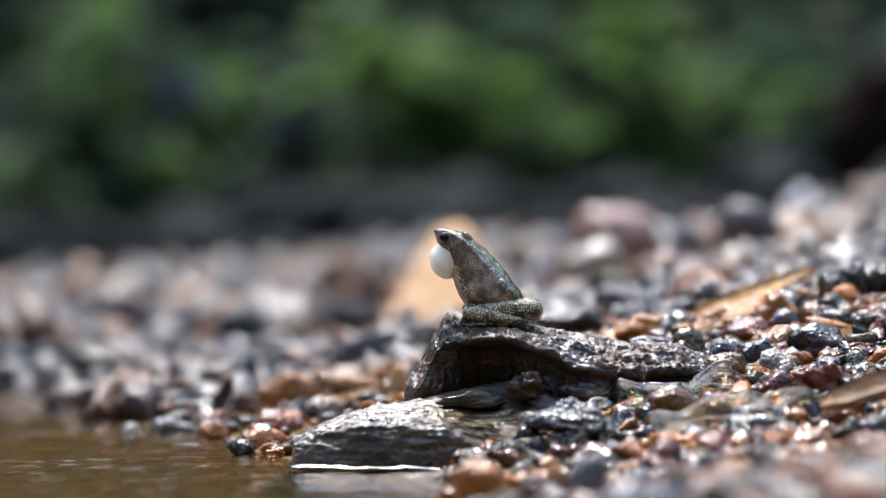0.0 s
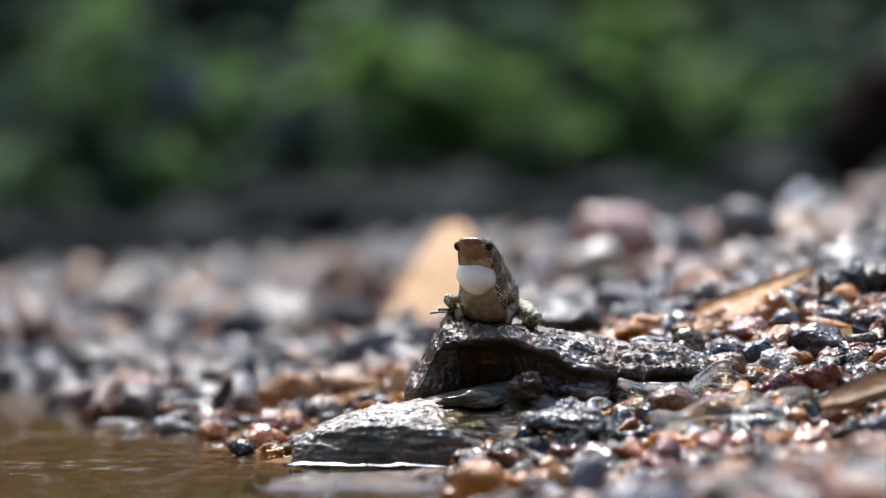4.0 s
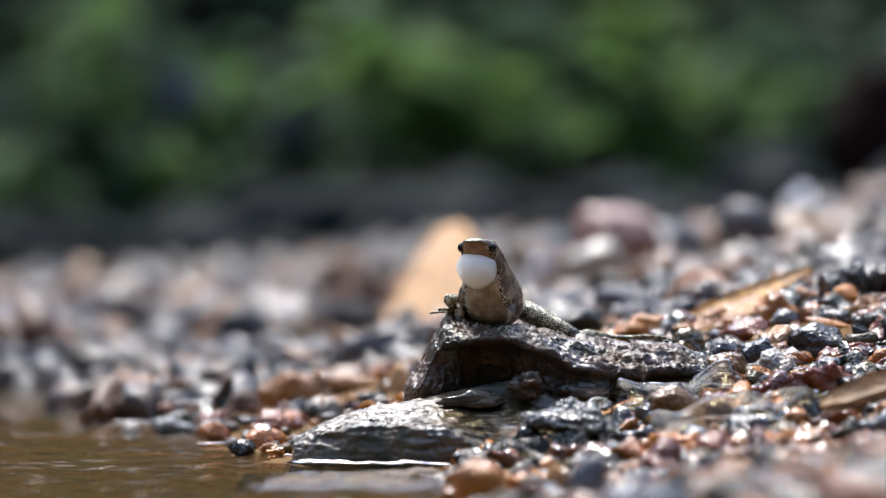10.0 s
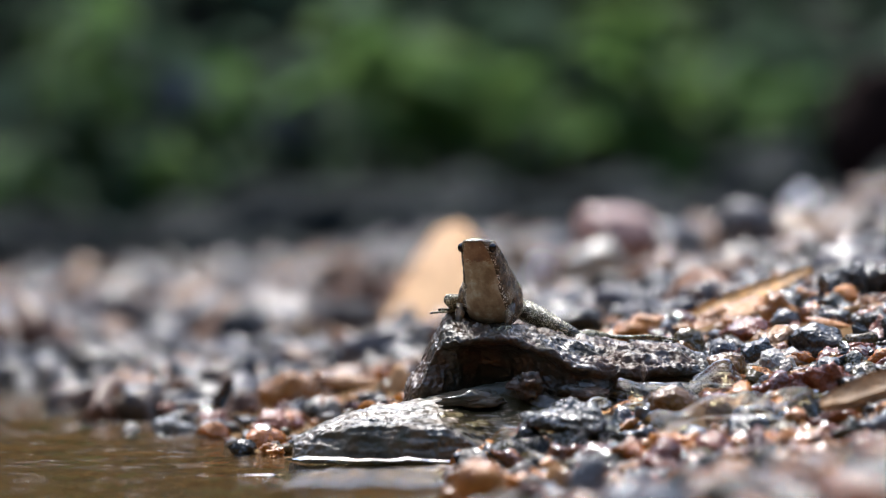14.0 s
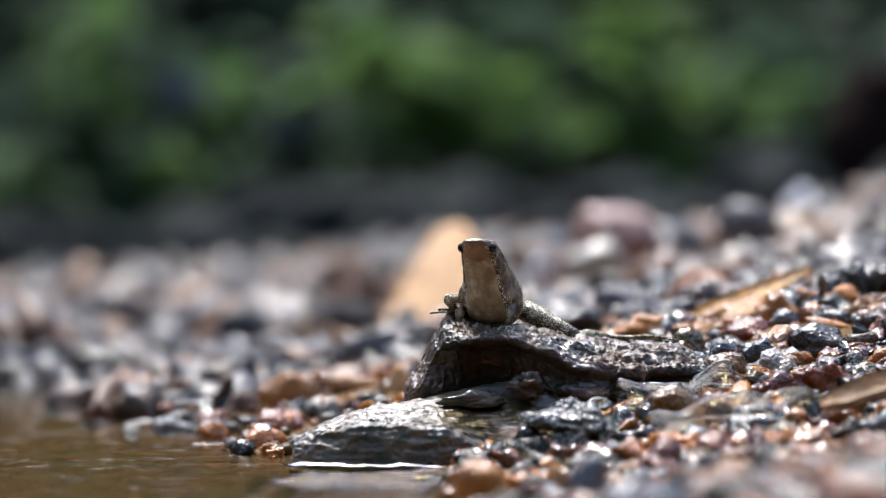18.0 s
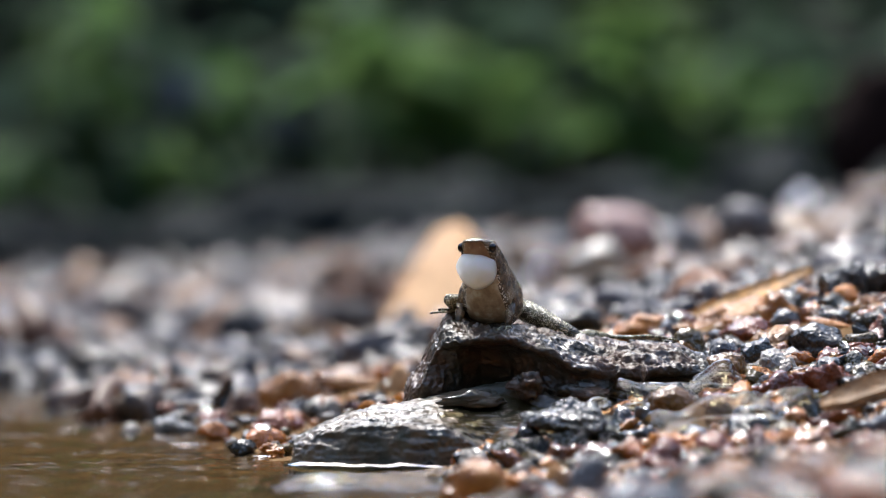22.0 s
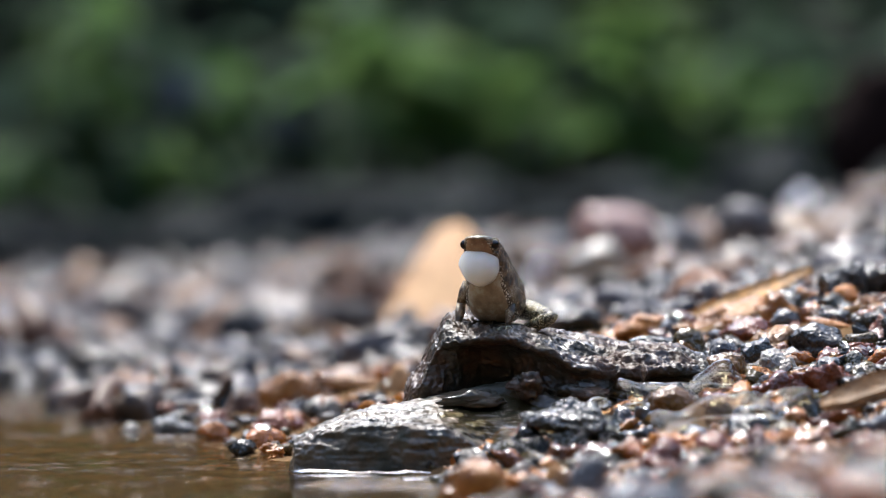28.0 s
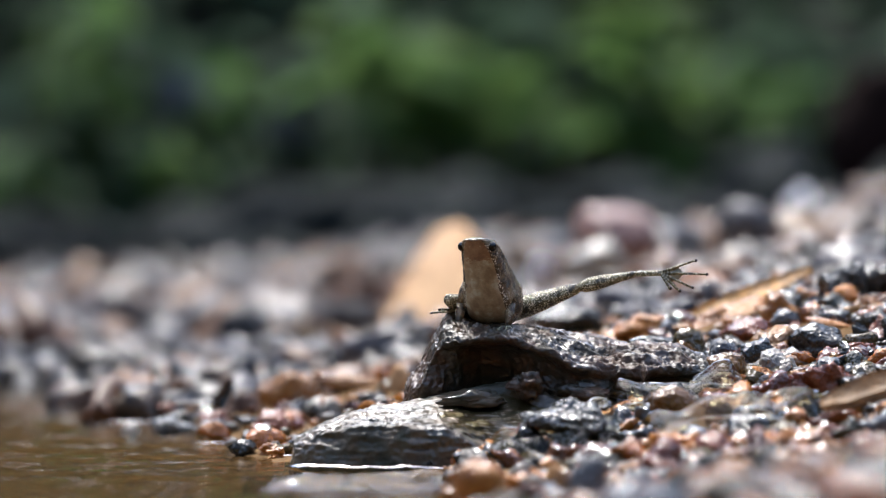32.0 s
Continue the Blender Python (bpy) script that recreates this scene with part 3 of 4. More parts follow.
def water_collar():
    """Raised edge of water that clings to the rock at the waterline."""
    pts, rad = [], []
    for i in range(41):
        u = i / 40
        x = -29.5 + 31 * u
        y = -float(np.interp(x, [-29.5, -27.7, -19.5, -6.8, 2], [29.5, 34.0, 37.8, 40.2, 40.5])) - 0.6 + 1.2 * noise.noise(Vector((x * 0.22, 0, 2)))
        pts.append((x, y, 0.5))
        rad.append((2.1 + 1.9 * noise.noise(Vector((x * 0.22, 5, 0)))) * min(1, 0.2 + 8 * u * (1 - u)))
    v, f = tube(pts, rad, 12, 0.45)
    ob = new("ripple", mesh_of("ripple", v, f, M_WATER))
    return tagged(ob, "bright rim of water lapping against the flat rock", "ripple", "ripples")


collar = water_collar()


def lapping_water():
    """Choppy shallow water thrown back from the front of the flat rock."""
    nx, ny, v = 150, 110, []
    for j in range(ny + 1):
        for i in range(nx + 1):
            u, w = i / nx, j / ny
            x, y = -34 + 56 * u, -92 + 54 * w
            edge = min(1.0, 5 * min(u, 1 - u, w, 1 - w)) * (0.7 + 0.6 * noise.noise(Vector((x * 0.09, y * 0.09, 8))))
            z = 1.3 * noise.noise(Vector((x * 0.1, y * 0.26, 1))) + 0.9 * noise.noise(Vector((x * 0.2, y * 0.6, 3))) + 0.12 * noise.noise(Vector((x * 0.5, y * 1.2, 6)))
            v.append((x * MM, y * MM, (z * edge + 1.0 * edge - 0.7 * (1 - edge)) * MM))
    k = nx + 1
    f = [(j * k + i, j * k + i + 1, (j + 1) * k + i + 1, (j + 1) * k + i) for j in range(ny) for i in range(nx)]
    ob = new("lapping_wave", mesh_of("lapping_wave", v, f, M_WATER))
    return tagged(ob, "small choppy waves lapping in front of the flat rock", "water")


chop = lapping_water()


def ripple(x, y, length, width, seed):
    """A low travelling wavelet: a long lens of water."""
    pts = [((u / 14 - 0.5) * length, 0.8 * noise.noise(Vector((u * 0.4, seed, 0))), 0) for u in range(15)]
    rad = [width * max(0.06, math.sin(math.pi * u / 14)) for u in range(15)]
    v, f = tube(pts, rad, 10, 0.22)
    ob = new("ripple", mesh_of("ripple", v, f, M_WATER))
    ob.matrix_basis = pose(x * MM, y * MM, 0.1 * MM, 0, 0, -6 + seed * 3)
    return tagged(ob, "small bright wavelet on the shallow stream", "ripple", "ripples")


RIPPLES = [(ripple(x, y, ln, w, s), x, y) for s, (x, y, ln, w) in enumerate(
    [(-36, 20, 8, 1.0), (-24, -52, 16, 1.4), (-8, -60, 18, 1.6), (-48, 60, 8, 1.0), (2, -50, 14, 1.8), (-70, 160, 12, 1.6)])]


def trickle(x0, x1, y0, y1, lift, label, seed, fall=0.22):
    """A thin sheet of running water draped over the stones, streaked along its flow."""
    nx, ny = 70, 60
    v = []
    for j in range(ny + 1):
        for i in range(nx + 1):
            u, w = i / nx, j / ny
            x, y = x0 + (x1 - x0) * u, y0 + (y1 - y0) * w
            edge = min(1.0, 6 * min(u, 1 - u, w, 1 - w))
            edge *= 0.75 + 0.5 * noise.noise(Vector((x * 0.13, y * 0.13, seed + 9)))
            low = sum(bar_height(x + a, y + b) for a, b in ((-9, 0), (9, 0), (0, -9), (0, 9))) / 4
            z = low + fall * (y - 0.5 * (y0 + y1)) + lift * edge - 3.0 * (1 - min(1, edge)) + 0.8 * noise.noise(Vector((x * 0.07, y * 0.3, seed))) + 0.5 * noise.noise(Vector((x * 0.12, y * 0.8, seed + 4)))
            v.append((x * MM, y * MM, z * MM))
    k = nx + 1
    f = [(j * k + i, j * k + i + 1, (j + 1) * k + i + 1, (j + 1) * k + i) for j in range(ny) for i in range(nx)]
    ob = new("trickle", mesh_of("trickle", v, f, M_WATER))
    return tagged(ob, label, "water")


trickle(28, 60, -46, -13, 5.0, "thin trickle of water running between the wet stones", 1)
trickle(6, 36, -62, -37, 5.6, "thin film of water spilling round the flat rock", 2)
trickle(34, 72, -84, -48, 5.2, "shallow sheet of water over the near pebbles", 5)


# ---------- single stones ----------
stone("brown_stone", 16.4, -15.5, 15.2, (3.6, 3.2, 2.9), M_PERCH, "rust-brown knob of rock at the mouth of the hollow", seed=71, turn=(0, 15, 20), rough=0.7)
stone("flat_stone", 6.5, -17.5, 12.6, (6.2, 3.0, 1.9), M_SLAB, "thin wet slate flake lying in the hollow", seed=72, turn=(8, -6, 10), rough=0.6)
stone("flat_stone", 29.5, -14.5, 13.8, (6.6, 3.4, 2.4), M_PERCH, "dark wet ledge under the edge of the rock", seed=73, turn=(0, 4, -5), rough=0.7)
stone("black_stone", 15.4, -46, 5.6, (4.4, 3.4, 3.8), M_BLACK, "dark mossy stone in front of the flat rock", seed=74, turn=(0, 0, 30), rough=0.5)
stone("pink_stone", 62.5, 680, 39.9, (18.5, 14.8, 16.1), M_PINK, "rounded pinkish brown stone on the gravel bar", seed=5, turn=(0, 12, 30), rough=0.2)
stone("pale_stone", 50.0, 530, 30.9, (13.6, 10.9, 9.5), M_PALE, "pale cream stone lying on the gravel", seed=6, turn=(0, -4, 10), rough=0.18)
# two white stones placed where the sun glints on the bar
stone("glint_stone", 161.0, 1080, 46.5, (9.7, 7.7, 14.0), M_GLINT, "stone coloured bright white as a sun glint", seed=7, turn=(0, 0, 0), rough=0.12)
stone("glint_stone", 35.4, 680, 26.1, (5.4, 4.3, 8.8), M_GLINT, "small stone coloured bright white as a glint on the gravel", seed=8, turn=(0, 0, 40), rough=0.12)
stone("black_stone", 112.9, 630, 40.5, (9.3, 7.5, 6.3), M_BLACK, "low black wet stone on the gravel bar", seed=9, turn=(0, 0, 0), rough=0.2)
stone("orange_stone", 62.4, 100, 24.8, (11.3, 9.1, 4.4), M_ORANGE, "rough wet orange stone on the bank", seed=11, turn=(0, -14, 20), rough=0.3)
stone("orange_stone", 71.9, 80, 26.2, (6.4, 5.0, 4.8), M_ORANGE, "crumbly wet orange stone with sparkling grains", seed=12, turn=(0, 0, 60), rough=0.45)
stone("red_stone", 64.4, 60, 22.8, (5.2, 4.2, 3.4), M_RED, "crumbly pinkish red wet stone", seed=57, turn=(0, 0, 20), rough=0.6)
stone("orange_stone", 43.9, 105, 22.6, (6.6, 5.0, 3.4), M_ORANGE, "wet orange-brown stone behind the dark rock", seed=13, turn=(0, 0, 15), rough=0.55)
stone("black_stone", 76.0, 25, 21.7, (6.6, 5.3, 4.5), M_BLACK, "glossy black stone with a hollow", seed=14, turn=(0, 8, 0), rough=0.35)
stone("black_stone", 63.0, 10, 19.6, (4.7, 3.7, 4.0), M_BLACK, "wet black angular stone", seed=15, turn=(0, 0, 30), rough=0.35)
stone("black_stone", 43.7, 35, 21.0, (5.7, 2.9, 2.7), M_BLACK, "flat black wet stone behind the rock", seed=16, turn=(0, 4, 0), rough=0.2)
stone("grey_stone", 70.9, 55, 26.2, (3.1, 2.4, 2.2), M_GREY, "small shiny grey pebble", seed=17, turn=(0, 0, 0), rough=0.15)
stone("red_stone", 70.3, -35, 15.6, (6.2, 4.8, 5.2), M_RED, "rough red-brown wet stone", seed=18, turn=(0, 0, 20), rough=0.55)
stone("brown_stone", 42.2, -45, 12.9, (4.4, 3.5, 3.9), M_BROWN, "round translucent brown wet stone", seed=19, turn=(0, 0, 0), rough=0.14)
stone("brown_stone", 50.6, -52, 11.3, (3.3, 2.6, 3.4), M_BROWN, "round amber-brown wet pebble", seed=20, turn=(0, 0, 50), rough=0.14)
stone("orange_stone", 39.0, -70, 7.1, (4.2, 3.4, 2.8), M_ORANGE, "smooth pale orange wet pebble", seed=21, turn=(0, 0, 0), rough=0.15)
stone("orange_stone", 6.2, -140, 4.3, (4.7, 3.8, 5.7), M_ORANGE, "orange wet stone at the water's edge", seed=22, turn=(0, 0, 35), rough=0.2)
stone("grey_stone", 20.9, -200, 7.2, (3.5, 2.8, 5.7), M_GREY, "blue-grey wet stone at the water's edge", seed=23, turn=(0, 20, 0), rough=0.2)
stone("black_stone", 54.1, -70, 9.6, (4.4, 3.5, 3.0), M_BLACK, "small black wet stone on the bank", seed=24, turn=(0, 0, 0), rough=0.25)
stone("red_stone", 80.7, 15, 20.9, (5.1, 4.1, 2.2), M_RED, "red wet stone among dark gravel", seed=25, turn=(0, 0, 0), rough=0.3)
stone("orange_stone", 80.6, 50, 25.0, (5.8, 2.9, 1.7), M_ORANGE, "thin orange stone chip", seed=26, turn=(0, 14, 0), rough=0.15)
stone("red_stone", 51.2, -220, 10.0, (6.0, 4.8, 3.1), M_RED, "red-brown wet stone on the near bank", seed=27, turn=(0, 0, 10), rough=0.25)
stone("orange_stone", 41.4, -210, 8.9, (3.8, 3.0, 3.4), M_ORANGE, "small orange wet stone on the near bank", seed=28, turn=(0, 0, 0), rough=0.2)
stone("tan_stone", 57.8, -230, 11.5, (4.3, 3.4, 4.1), M_TAN, "yellowish tan stone on the near bank", seed=29, turn=(0, 0, 0), rough=0.2)
stone("brown_stone", -36.5, 180, 6.4, (7.5, 6.0, 6.2), M_RUST, "rusty brown wet stone at the water's edge", seed=30, turn=(0, 0, 0), rough=0.25)
stone("brown_stone", -21.4, 165, 8.8, (9.5, 4.8, 2.6), M_RUST, "long flat brown stone on the gravel", seed=31, turn=(0, 9, 0), rough=0.18)
stone("black_stone", -49.5, 112, 0.6, (4.6, 3.6, 2.2), M_FILM, "dark wet stone with a bright film of water", seed=56, turn=(0, 0, 40), rough=0.5)
stone("red_stone", -36.8, 90, 2.2, (5.6, 4.5, 3.7), M_RED, "small dark red stone standing in the water", seed=32, turn=(0, 0, 0), rough=0.3)
stone("brown_stone", 55.5, -5, 18.7, (4.6, 3.7, 2.8), M_BROWN, "wet amber stone at the foot of the dark rock", seed=33, turn=(0, 10, 0), rough=0.25)
stone("grey_stone", -58.9, 300, 4.8, (7.2, 5.8, 3.6), M_GREY, "wet grey stone at the water's edge", seed=34, turn=(0, 0, 0), rough=0.25)
stone("grey_stone", -60.5, 118, 0.3, (6.0, 4.8, 2.6), M_FILM, "blue-grey stone washed by the water", seed=35, turn=(0, 0, 0), rough=0.25)
stone("pale_stone", -69.6, 120, -0.4, (2.3, 1.8, 2.2), M_PALE, "small white wet stone at the water's edge", seed=51, turn=(0, 0, 10), rough=0.25)
stone("pale_stone", -60.1, 150, 0.6, (3.9, 3.1, 2.2), M_FILM, "shiny wet stone at the water's edge", seed=52, turn=(0, 0, 30), rough=0.4)
stone("pale_stone", -40.0, 62, 0.8, (3.0, 2.6, 2.4), M_FILM, "pale grey wet stone in the shallows", seed=53, turn=(0, 0, 70), rough=0.25)
stone("pale_stone", -28.9, 150, 3.5, (4.4, 3.5, 2.6), M_PALE, "pale wet stone beside the flat rock", seed=54, turn=(0, 0, 20), rough=0.25)
stone("pale_stone", -19.9, 330, 9.5, (4.6, 3.7, 3.7), M_GLINT, "wet stone coloured white as a glint behind the rock", seed=55, turn=(0, 0, 20), rough=0.2)
stone("pink_stone", 69.0, 480, 32.1, (5.9, 4.7, 6.5), M_PINK, "small pink stone on the gravel bar", seed=61, turn=(0, 0, 10), rough=0.25)
stone("pale_stone", 149.3, 780, 43.7, (6.4, 5.1, 5.6), M_GREY, "wet blue-grey stone on the gravel bar", seed=62, turn=(0, 0, 50), rough=0.2)
stone("pale_stone", 108.8, 480, 35.5, (5.9, 4.7, 4.5), M_PALE, "small pale stone on the gravel bar", seed=63, turn=(0, 0, 20), rough=0.25)
stone("brown_stone", 171.2, 880, 48.0, (9.1, 7.3, 8.1), M_RUST, "rounded rusty brown stone on the gravel bar", seed=64, turn=(0, 0, 0), rough=0.2)
stone("orange_stone", 116.6, 430, 35.4, (4.4, 3.5, 3.4), M_ORANGE, "small orange stone on the gravel bar", seed=65, turn=(0, 0, 0), rough=0.25)
stone("tan_stone", -9.9, 130, 10.0, (2.5, 2.0, 3.8), M_TAN, "small yellow stone beside the dark rock", seed=36, turn=(0, 0, 0), rough=0.15)
stone("grey_stone", 30.0, 170, 22.5, (10.4, 8.3, 4.0), M_BLACK, "dark green-grey stone behind the perch", seed=37, turn=(0, 0, 0), rough=0.2)
stone("wet_lump", 25.5, -48, 8.9, (9.3, 7.5, 4.4), M_FILM, "lumpy grey stone under a film of running water", seed=38, turn=(0, 4, 0), rough=0.9)
stone("dark_boulder", 346, 2400, 98, (56, 50, 66), M_BOULDER, "black-brown rounded boulder at the foot of the bank", seed=39, turn=(0, 0, 0), rough=0.2)


def leaning_slab():
    """A broad sandstone plate, narrow at the top, standing in the gravel."""
    outline = [(9, 43), (18, 18), (28, -20), (32, -48), (0, -54), (-34, -48), (-31, -32), (-21, -4), (-9, 26), (-1, 41)]
    loop = smooth_loop(outline, 90)
    rings = []
    for y, k in ((-6, 0.8), (-5.4, 0.92), (-4, 0.985), (-1, 1.0), (3, 0.99), (6, 0.95), (7, 0.8)):
        ring = []
        for p in loop:
            x, z = p.y * k * 0.84, p.z * k * 0.85
            ring.append(((x + 0.8 * noise.noise(Vector((x, y, z)) * 0.12)) * MM, (y + 1.3 * noise.noise(Vector((x, 4, z)) * 0.09)) * MM, (z + 0.8 * noise.noise(Vector((z, y, x)) * 0.12)) * MM))
        rings.append(ring)
    ob = new("tan_stone", mesh_of("tan_stone", *loft(rings), M_TAN))
    ob.matrix_basis = pose(2 * MM, 620 * MM, 20.3 * MM, -54, 0, 4)
    return tagged(ob, "large pale orange sandstone leaning in the gravel", "stone")


leaning_slab()


def ribbed_stone():
    bm = stone_geo(41, (10.0, 6.5, 5.6), 5, 0.2)
    bm.normal_update()
    for v in bm.verts:
        p = v.co / MM
        rib = math.sin(p.x * 1.9 + 0.5 * math.sin(p.z * 0.9) + 0.8 * noise.noise(p * 0.4))
        v.co += v.normal * 0.9 * rib * MM if v.normal.length else Vector()
    ob = new("ribbed_stone", from_bm("ribbed_stone", bm, M_BLACK))
    ob.matrix_basis = pose(89.5 * MM, 100 * MM, 31.8 * MM, 0, -6, 12)
    return tagged(ob, "black wet stone with close upright ribs", "stone")


ribbed_stone()


def curled_leaf(name, x, y, z, length, width, turn, material, label, curl=0.5, thick=0.35):
    """A dead leaf or bark chip: a curved plate with real thickness, in millimetres."""
    nu, nv = 22, 8
    top, bot = [], []
    for i in range(nu + 1):
        u = i / nu
        half = width * 0.5 * (math.sin(math.pi * (0.06 + 0.9 * u)) ** 0.6)
        for j in range(nv + 1):
            s = 2 * j / nv - 1
            px, py = (u - 0.5) * length, s * half
            pz = curl * (s * s) * half + 0.18 * curl * length * (u - 0.5) ** 2 * 2 + 0.3 * noise.noise(Vector((px * 0.3, py * 0.3, length)))
            top.append((px * MM, py * MM, (pz + thick) * MM))
            bot.append((px * MM, py * MM, pz * MM))
    w = nv + 1
    n = len(top)
    faces = []
    for i in range(nu):
        for j in range(nv):
            a = i * w + j
            faces.append((a, a + w, a + w + 1, a + 1))
            faces.append((n + a, n + a + 1, n + a + w + 1, n + a + w))
    rim = [i * w for i in range(nu + 1)] + [nu * w + j for j in range(1, w)] + [i * w + nv for i in range(nu - 1, -1, -1)] + [j for j in range(nv - 1, 0, -1)]
    for a, b in zip(rim, rim[1:] + rim[:1]):
        faces.append((a, b, n + b, n + a))
    ob = new(name, mesh_of(name, top + bot, faces, material))
    ob.matrix_basis = pose(x * MM, y * MM, z * MM, *turn)
    return tagged(ob, label, "leaf")


curled_leaf("dead_leaf", 67.5, 118, 28.4, 33, 7.5, (22, -21, 8), M_BROWNLEAF, "curled amber dead leaf propped on the orange stones", 0.35, 0.6)
curled_leaf("bark_chip", 76, -80, 15.5, 19, 8, (20, -18, 4), M_BARKCHIP, "wet brown strip of bark on the near bank", 0.5, 1.2)
curled_leaf("black_leaf", -57.5, 148, 4.2, 10, 6, (20, 3, 8), M_DEADLEAF, "rotting black leaf lying flat at the water's edge", 0.4, 0.5)
curled_leaf("black_leaf", -50.2, 146, 6.0, 10, 3.4, (75, -66, 0), M_DEADLEAF, "black leaf tip standing up from the wet stones", 0.5, 0.5)


# ---------- loose gravel ----------
def in_rocks(x, y):
    return (-8 < x < 58 and -11 < y < 15) or (-29 < x < 29 and -37 < y < -8)


def gravel_edge(x):
    """Where the gravel ends and the dark soil of the bank begins, in millimetres."""
    return 2700 + 5.0 * x if x < 0 else max(960.0, 2700 - 14.0 * x)


MARKED = [(-1, 620, 30), (63, 680, 26), (50, 530, 22), (158, 1080, 24), (35, 680, 14), (113, 630, 20), (149, 780, 14), (109, 480, 14), (52, 480, 14), (-55, 152, 12), (-37.6, 208, 8)]


def near_marked(x, y, k):
    """Leaves the largest stones of the bar standing clear of the loose gravel."""
    return any(abs(x - a) < r * k and -4 * r < y - b < r for a, b, r in MARKED)


KINDS = [("pebble", M_ORANGE, "wet orange-brown pebble on the gravel bank"), ("pebble", M_GREY, "wet grey pebble on the gravel bank"),
         ("pebble", M_BLACK, "glossy black pebble on the gravel bank"), ("pebble", M_RED, "dark red wet pebble on the gravel bank"),
         ("pebble", M_BROWN, "translucent brown wet pebble on the gravel bank"), ("pebble", M_RUST, "rusty brown wet pebble on the gravel bank")]


def scatter_pebbles(count):
    rng = random.Random(21)
    shapes = []
    for k, (nm, mat, lab) in enumerate(KINDS):
        for v in range(3):
            shapes.append((from_bm("pebble", stone_geo(100 + 7 * k + v, (1.0, 0.85, 0.72), 4, 1.0, 0.4), mat), lab))
    made = 0
    while made < count:
        y = rng.uniform(-260, 190)
        d = y + 820
        x = rng.uniform(-0.112, 0.135) * d
        if in_rocks(x, y) or near_single(x, y) or bar_height(x, y) < -0.6 or (x < -25 and rng.random() < 0.5):
            continue
        r = rng.choice((1.3, 1.8, 2.2, 2.8, 3.6))
        me, lab = rng.choice(shapes)
        ob = new("pebble", me)
        ob.matrix_basis = pose(x * MM, y * MM, ground_z(x * MM, y * MM) + r * 0.3 * MM, rng.uniform(-25, 25), rng.uniform(-25, 25), rng.uniform(0, 360)) @ Matrix.Scale(r, 4)
        tagged(ob, lab, "pebble", "loose pebbles on the bank")
        made += 1


def gravel(name, label, count, y_range, fan, sizes, material, seed, sink=0.3, near_power=1.0, subdiv=2, lowest=-3.0):
    """Countless stones in one mesh."""
    rng = random.Random(seed)
    protos = []
    for s in range(8):
        bm = stone_geo(seed * 10 + s, (1.0, 0.85, 0.7), subdiv, 0.75, 0.38)
        bm.verts.ensure_lookup_table()
        v = np.array([q.co[:] for q in bm.verts])
        f = np.array([[q.index for q in fc.verts] for fc in bm.faces])
        bm.free()
        protos.append((v, f))
    vs, fs, o, made = [], [], 0, 0
    while made < count:
        y = y_range[0] + (y_range[1] - y_range[0]) * rng.random() ** near_power
        x = rng.uniform(*fan) * (y + 820)
        if in_rocks(x, y) or bar_height(x, y) < lowest or (x < -20 and y < 260 and rng.random() < 0.65) or y > gravel_edge(x) or near_marked(x, y, 1.0):
            continue
        r = rng.choice(sizes) * rng.uniform(0.7, 1.25)
        if r > 1.3 and y < 700 and near_single(x, y):
            continue
        m = np.array(Euler((rng.uniform(-0.5, 0.5), rng.uniform(-0.5, 0.5), rng.uniform(0, 6.3))).to_matrix())
        v, f = protos[rng.randrange(8)]
        p = np.array((x * MM, y * MM, ground_z(x * MM, y * MM) + r * sink * MM))
        vs.append(v @ m.T * r + p)
        fs.append(f + o)
        o += len(v)
        made += 1
    ob = new(name, mesh_of(name, np.concatenate(vs).tolist(), np.concatenate(fs).tolist(), material))
    return tagged(ob, label, "gravel", kind="stuff")


scatter_pebbles(300)
gravel("gravel", "fine wet mixed gravel of orange, grey and black grains", 4300, (-290, 260), (-0.13, 0.15), (0.8, 1.3, 2.2, 3.4), M_GRAVEL, 5, lowest=-0.6)
gravel("gravel", "rough wet orange and grey stones on the bank", 420, (-110, 120), (0.02, 0.125), (1.6, 2.4, 3.4, 4.6), M_GRAVEL, 15, lowest=0.5, subdiv=3)
gravel("gravel", "larger wet pebbles on the near bank", 420, (-300, -185), (-0.02, 0.16), (2.4, 3.6, 5.2), M_GRAVEL_NEAR, 8, lowest=0.5)
gravel("gravel", "wet mixed gravel behind the rocks", 1500, (180, 620), (-0.2, 0.2), (3, 4.5, 6.5, 8), M_GRAVEL_FAR, 6, near_power=1.2)
gravel("gravel", "rounded grey, bluish and brown cobbles on the bar", 620, (520, 1500), (-0.2, 0.2), (7, 10, 13, 17), M_COBBLE, 16, sink=0.15, near_power=1.2, subdiv=3)
gravel("gravel", "coarse grey and pinkish river gravel on the bar", 3600, (1300, 4700), (-0.25, 0.25), (4, 6, 8.5, 12), M_GRAVEL_FAR, 7, near_power=1.3)


# ---------- wooded bank behind ----------
def leaf_geo(length, width, droop):
    v, f = [], []
    nu, nv = 7, 4
    for i in range(nu + 1):
        u = i / nu
        half = width * 0.5 * max(0.03, math.sin(math.pi * u ** 0.8))
        for j in range(nv + 1):
            s = 2 * j / nv - 1
            v.append((u * length, s * half, -droop * u * u * length + 0.25 * abs(s) * half))
    for i in range(nu):
        for j in range(nv):
            a = i * (nv + 1) + j
            f.append((a, a + nv + 1, a + nv + 2, a + 1))
    return v, f


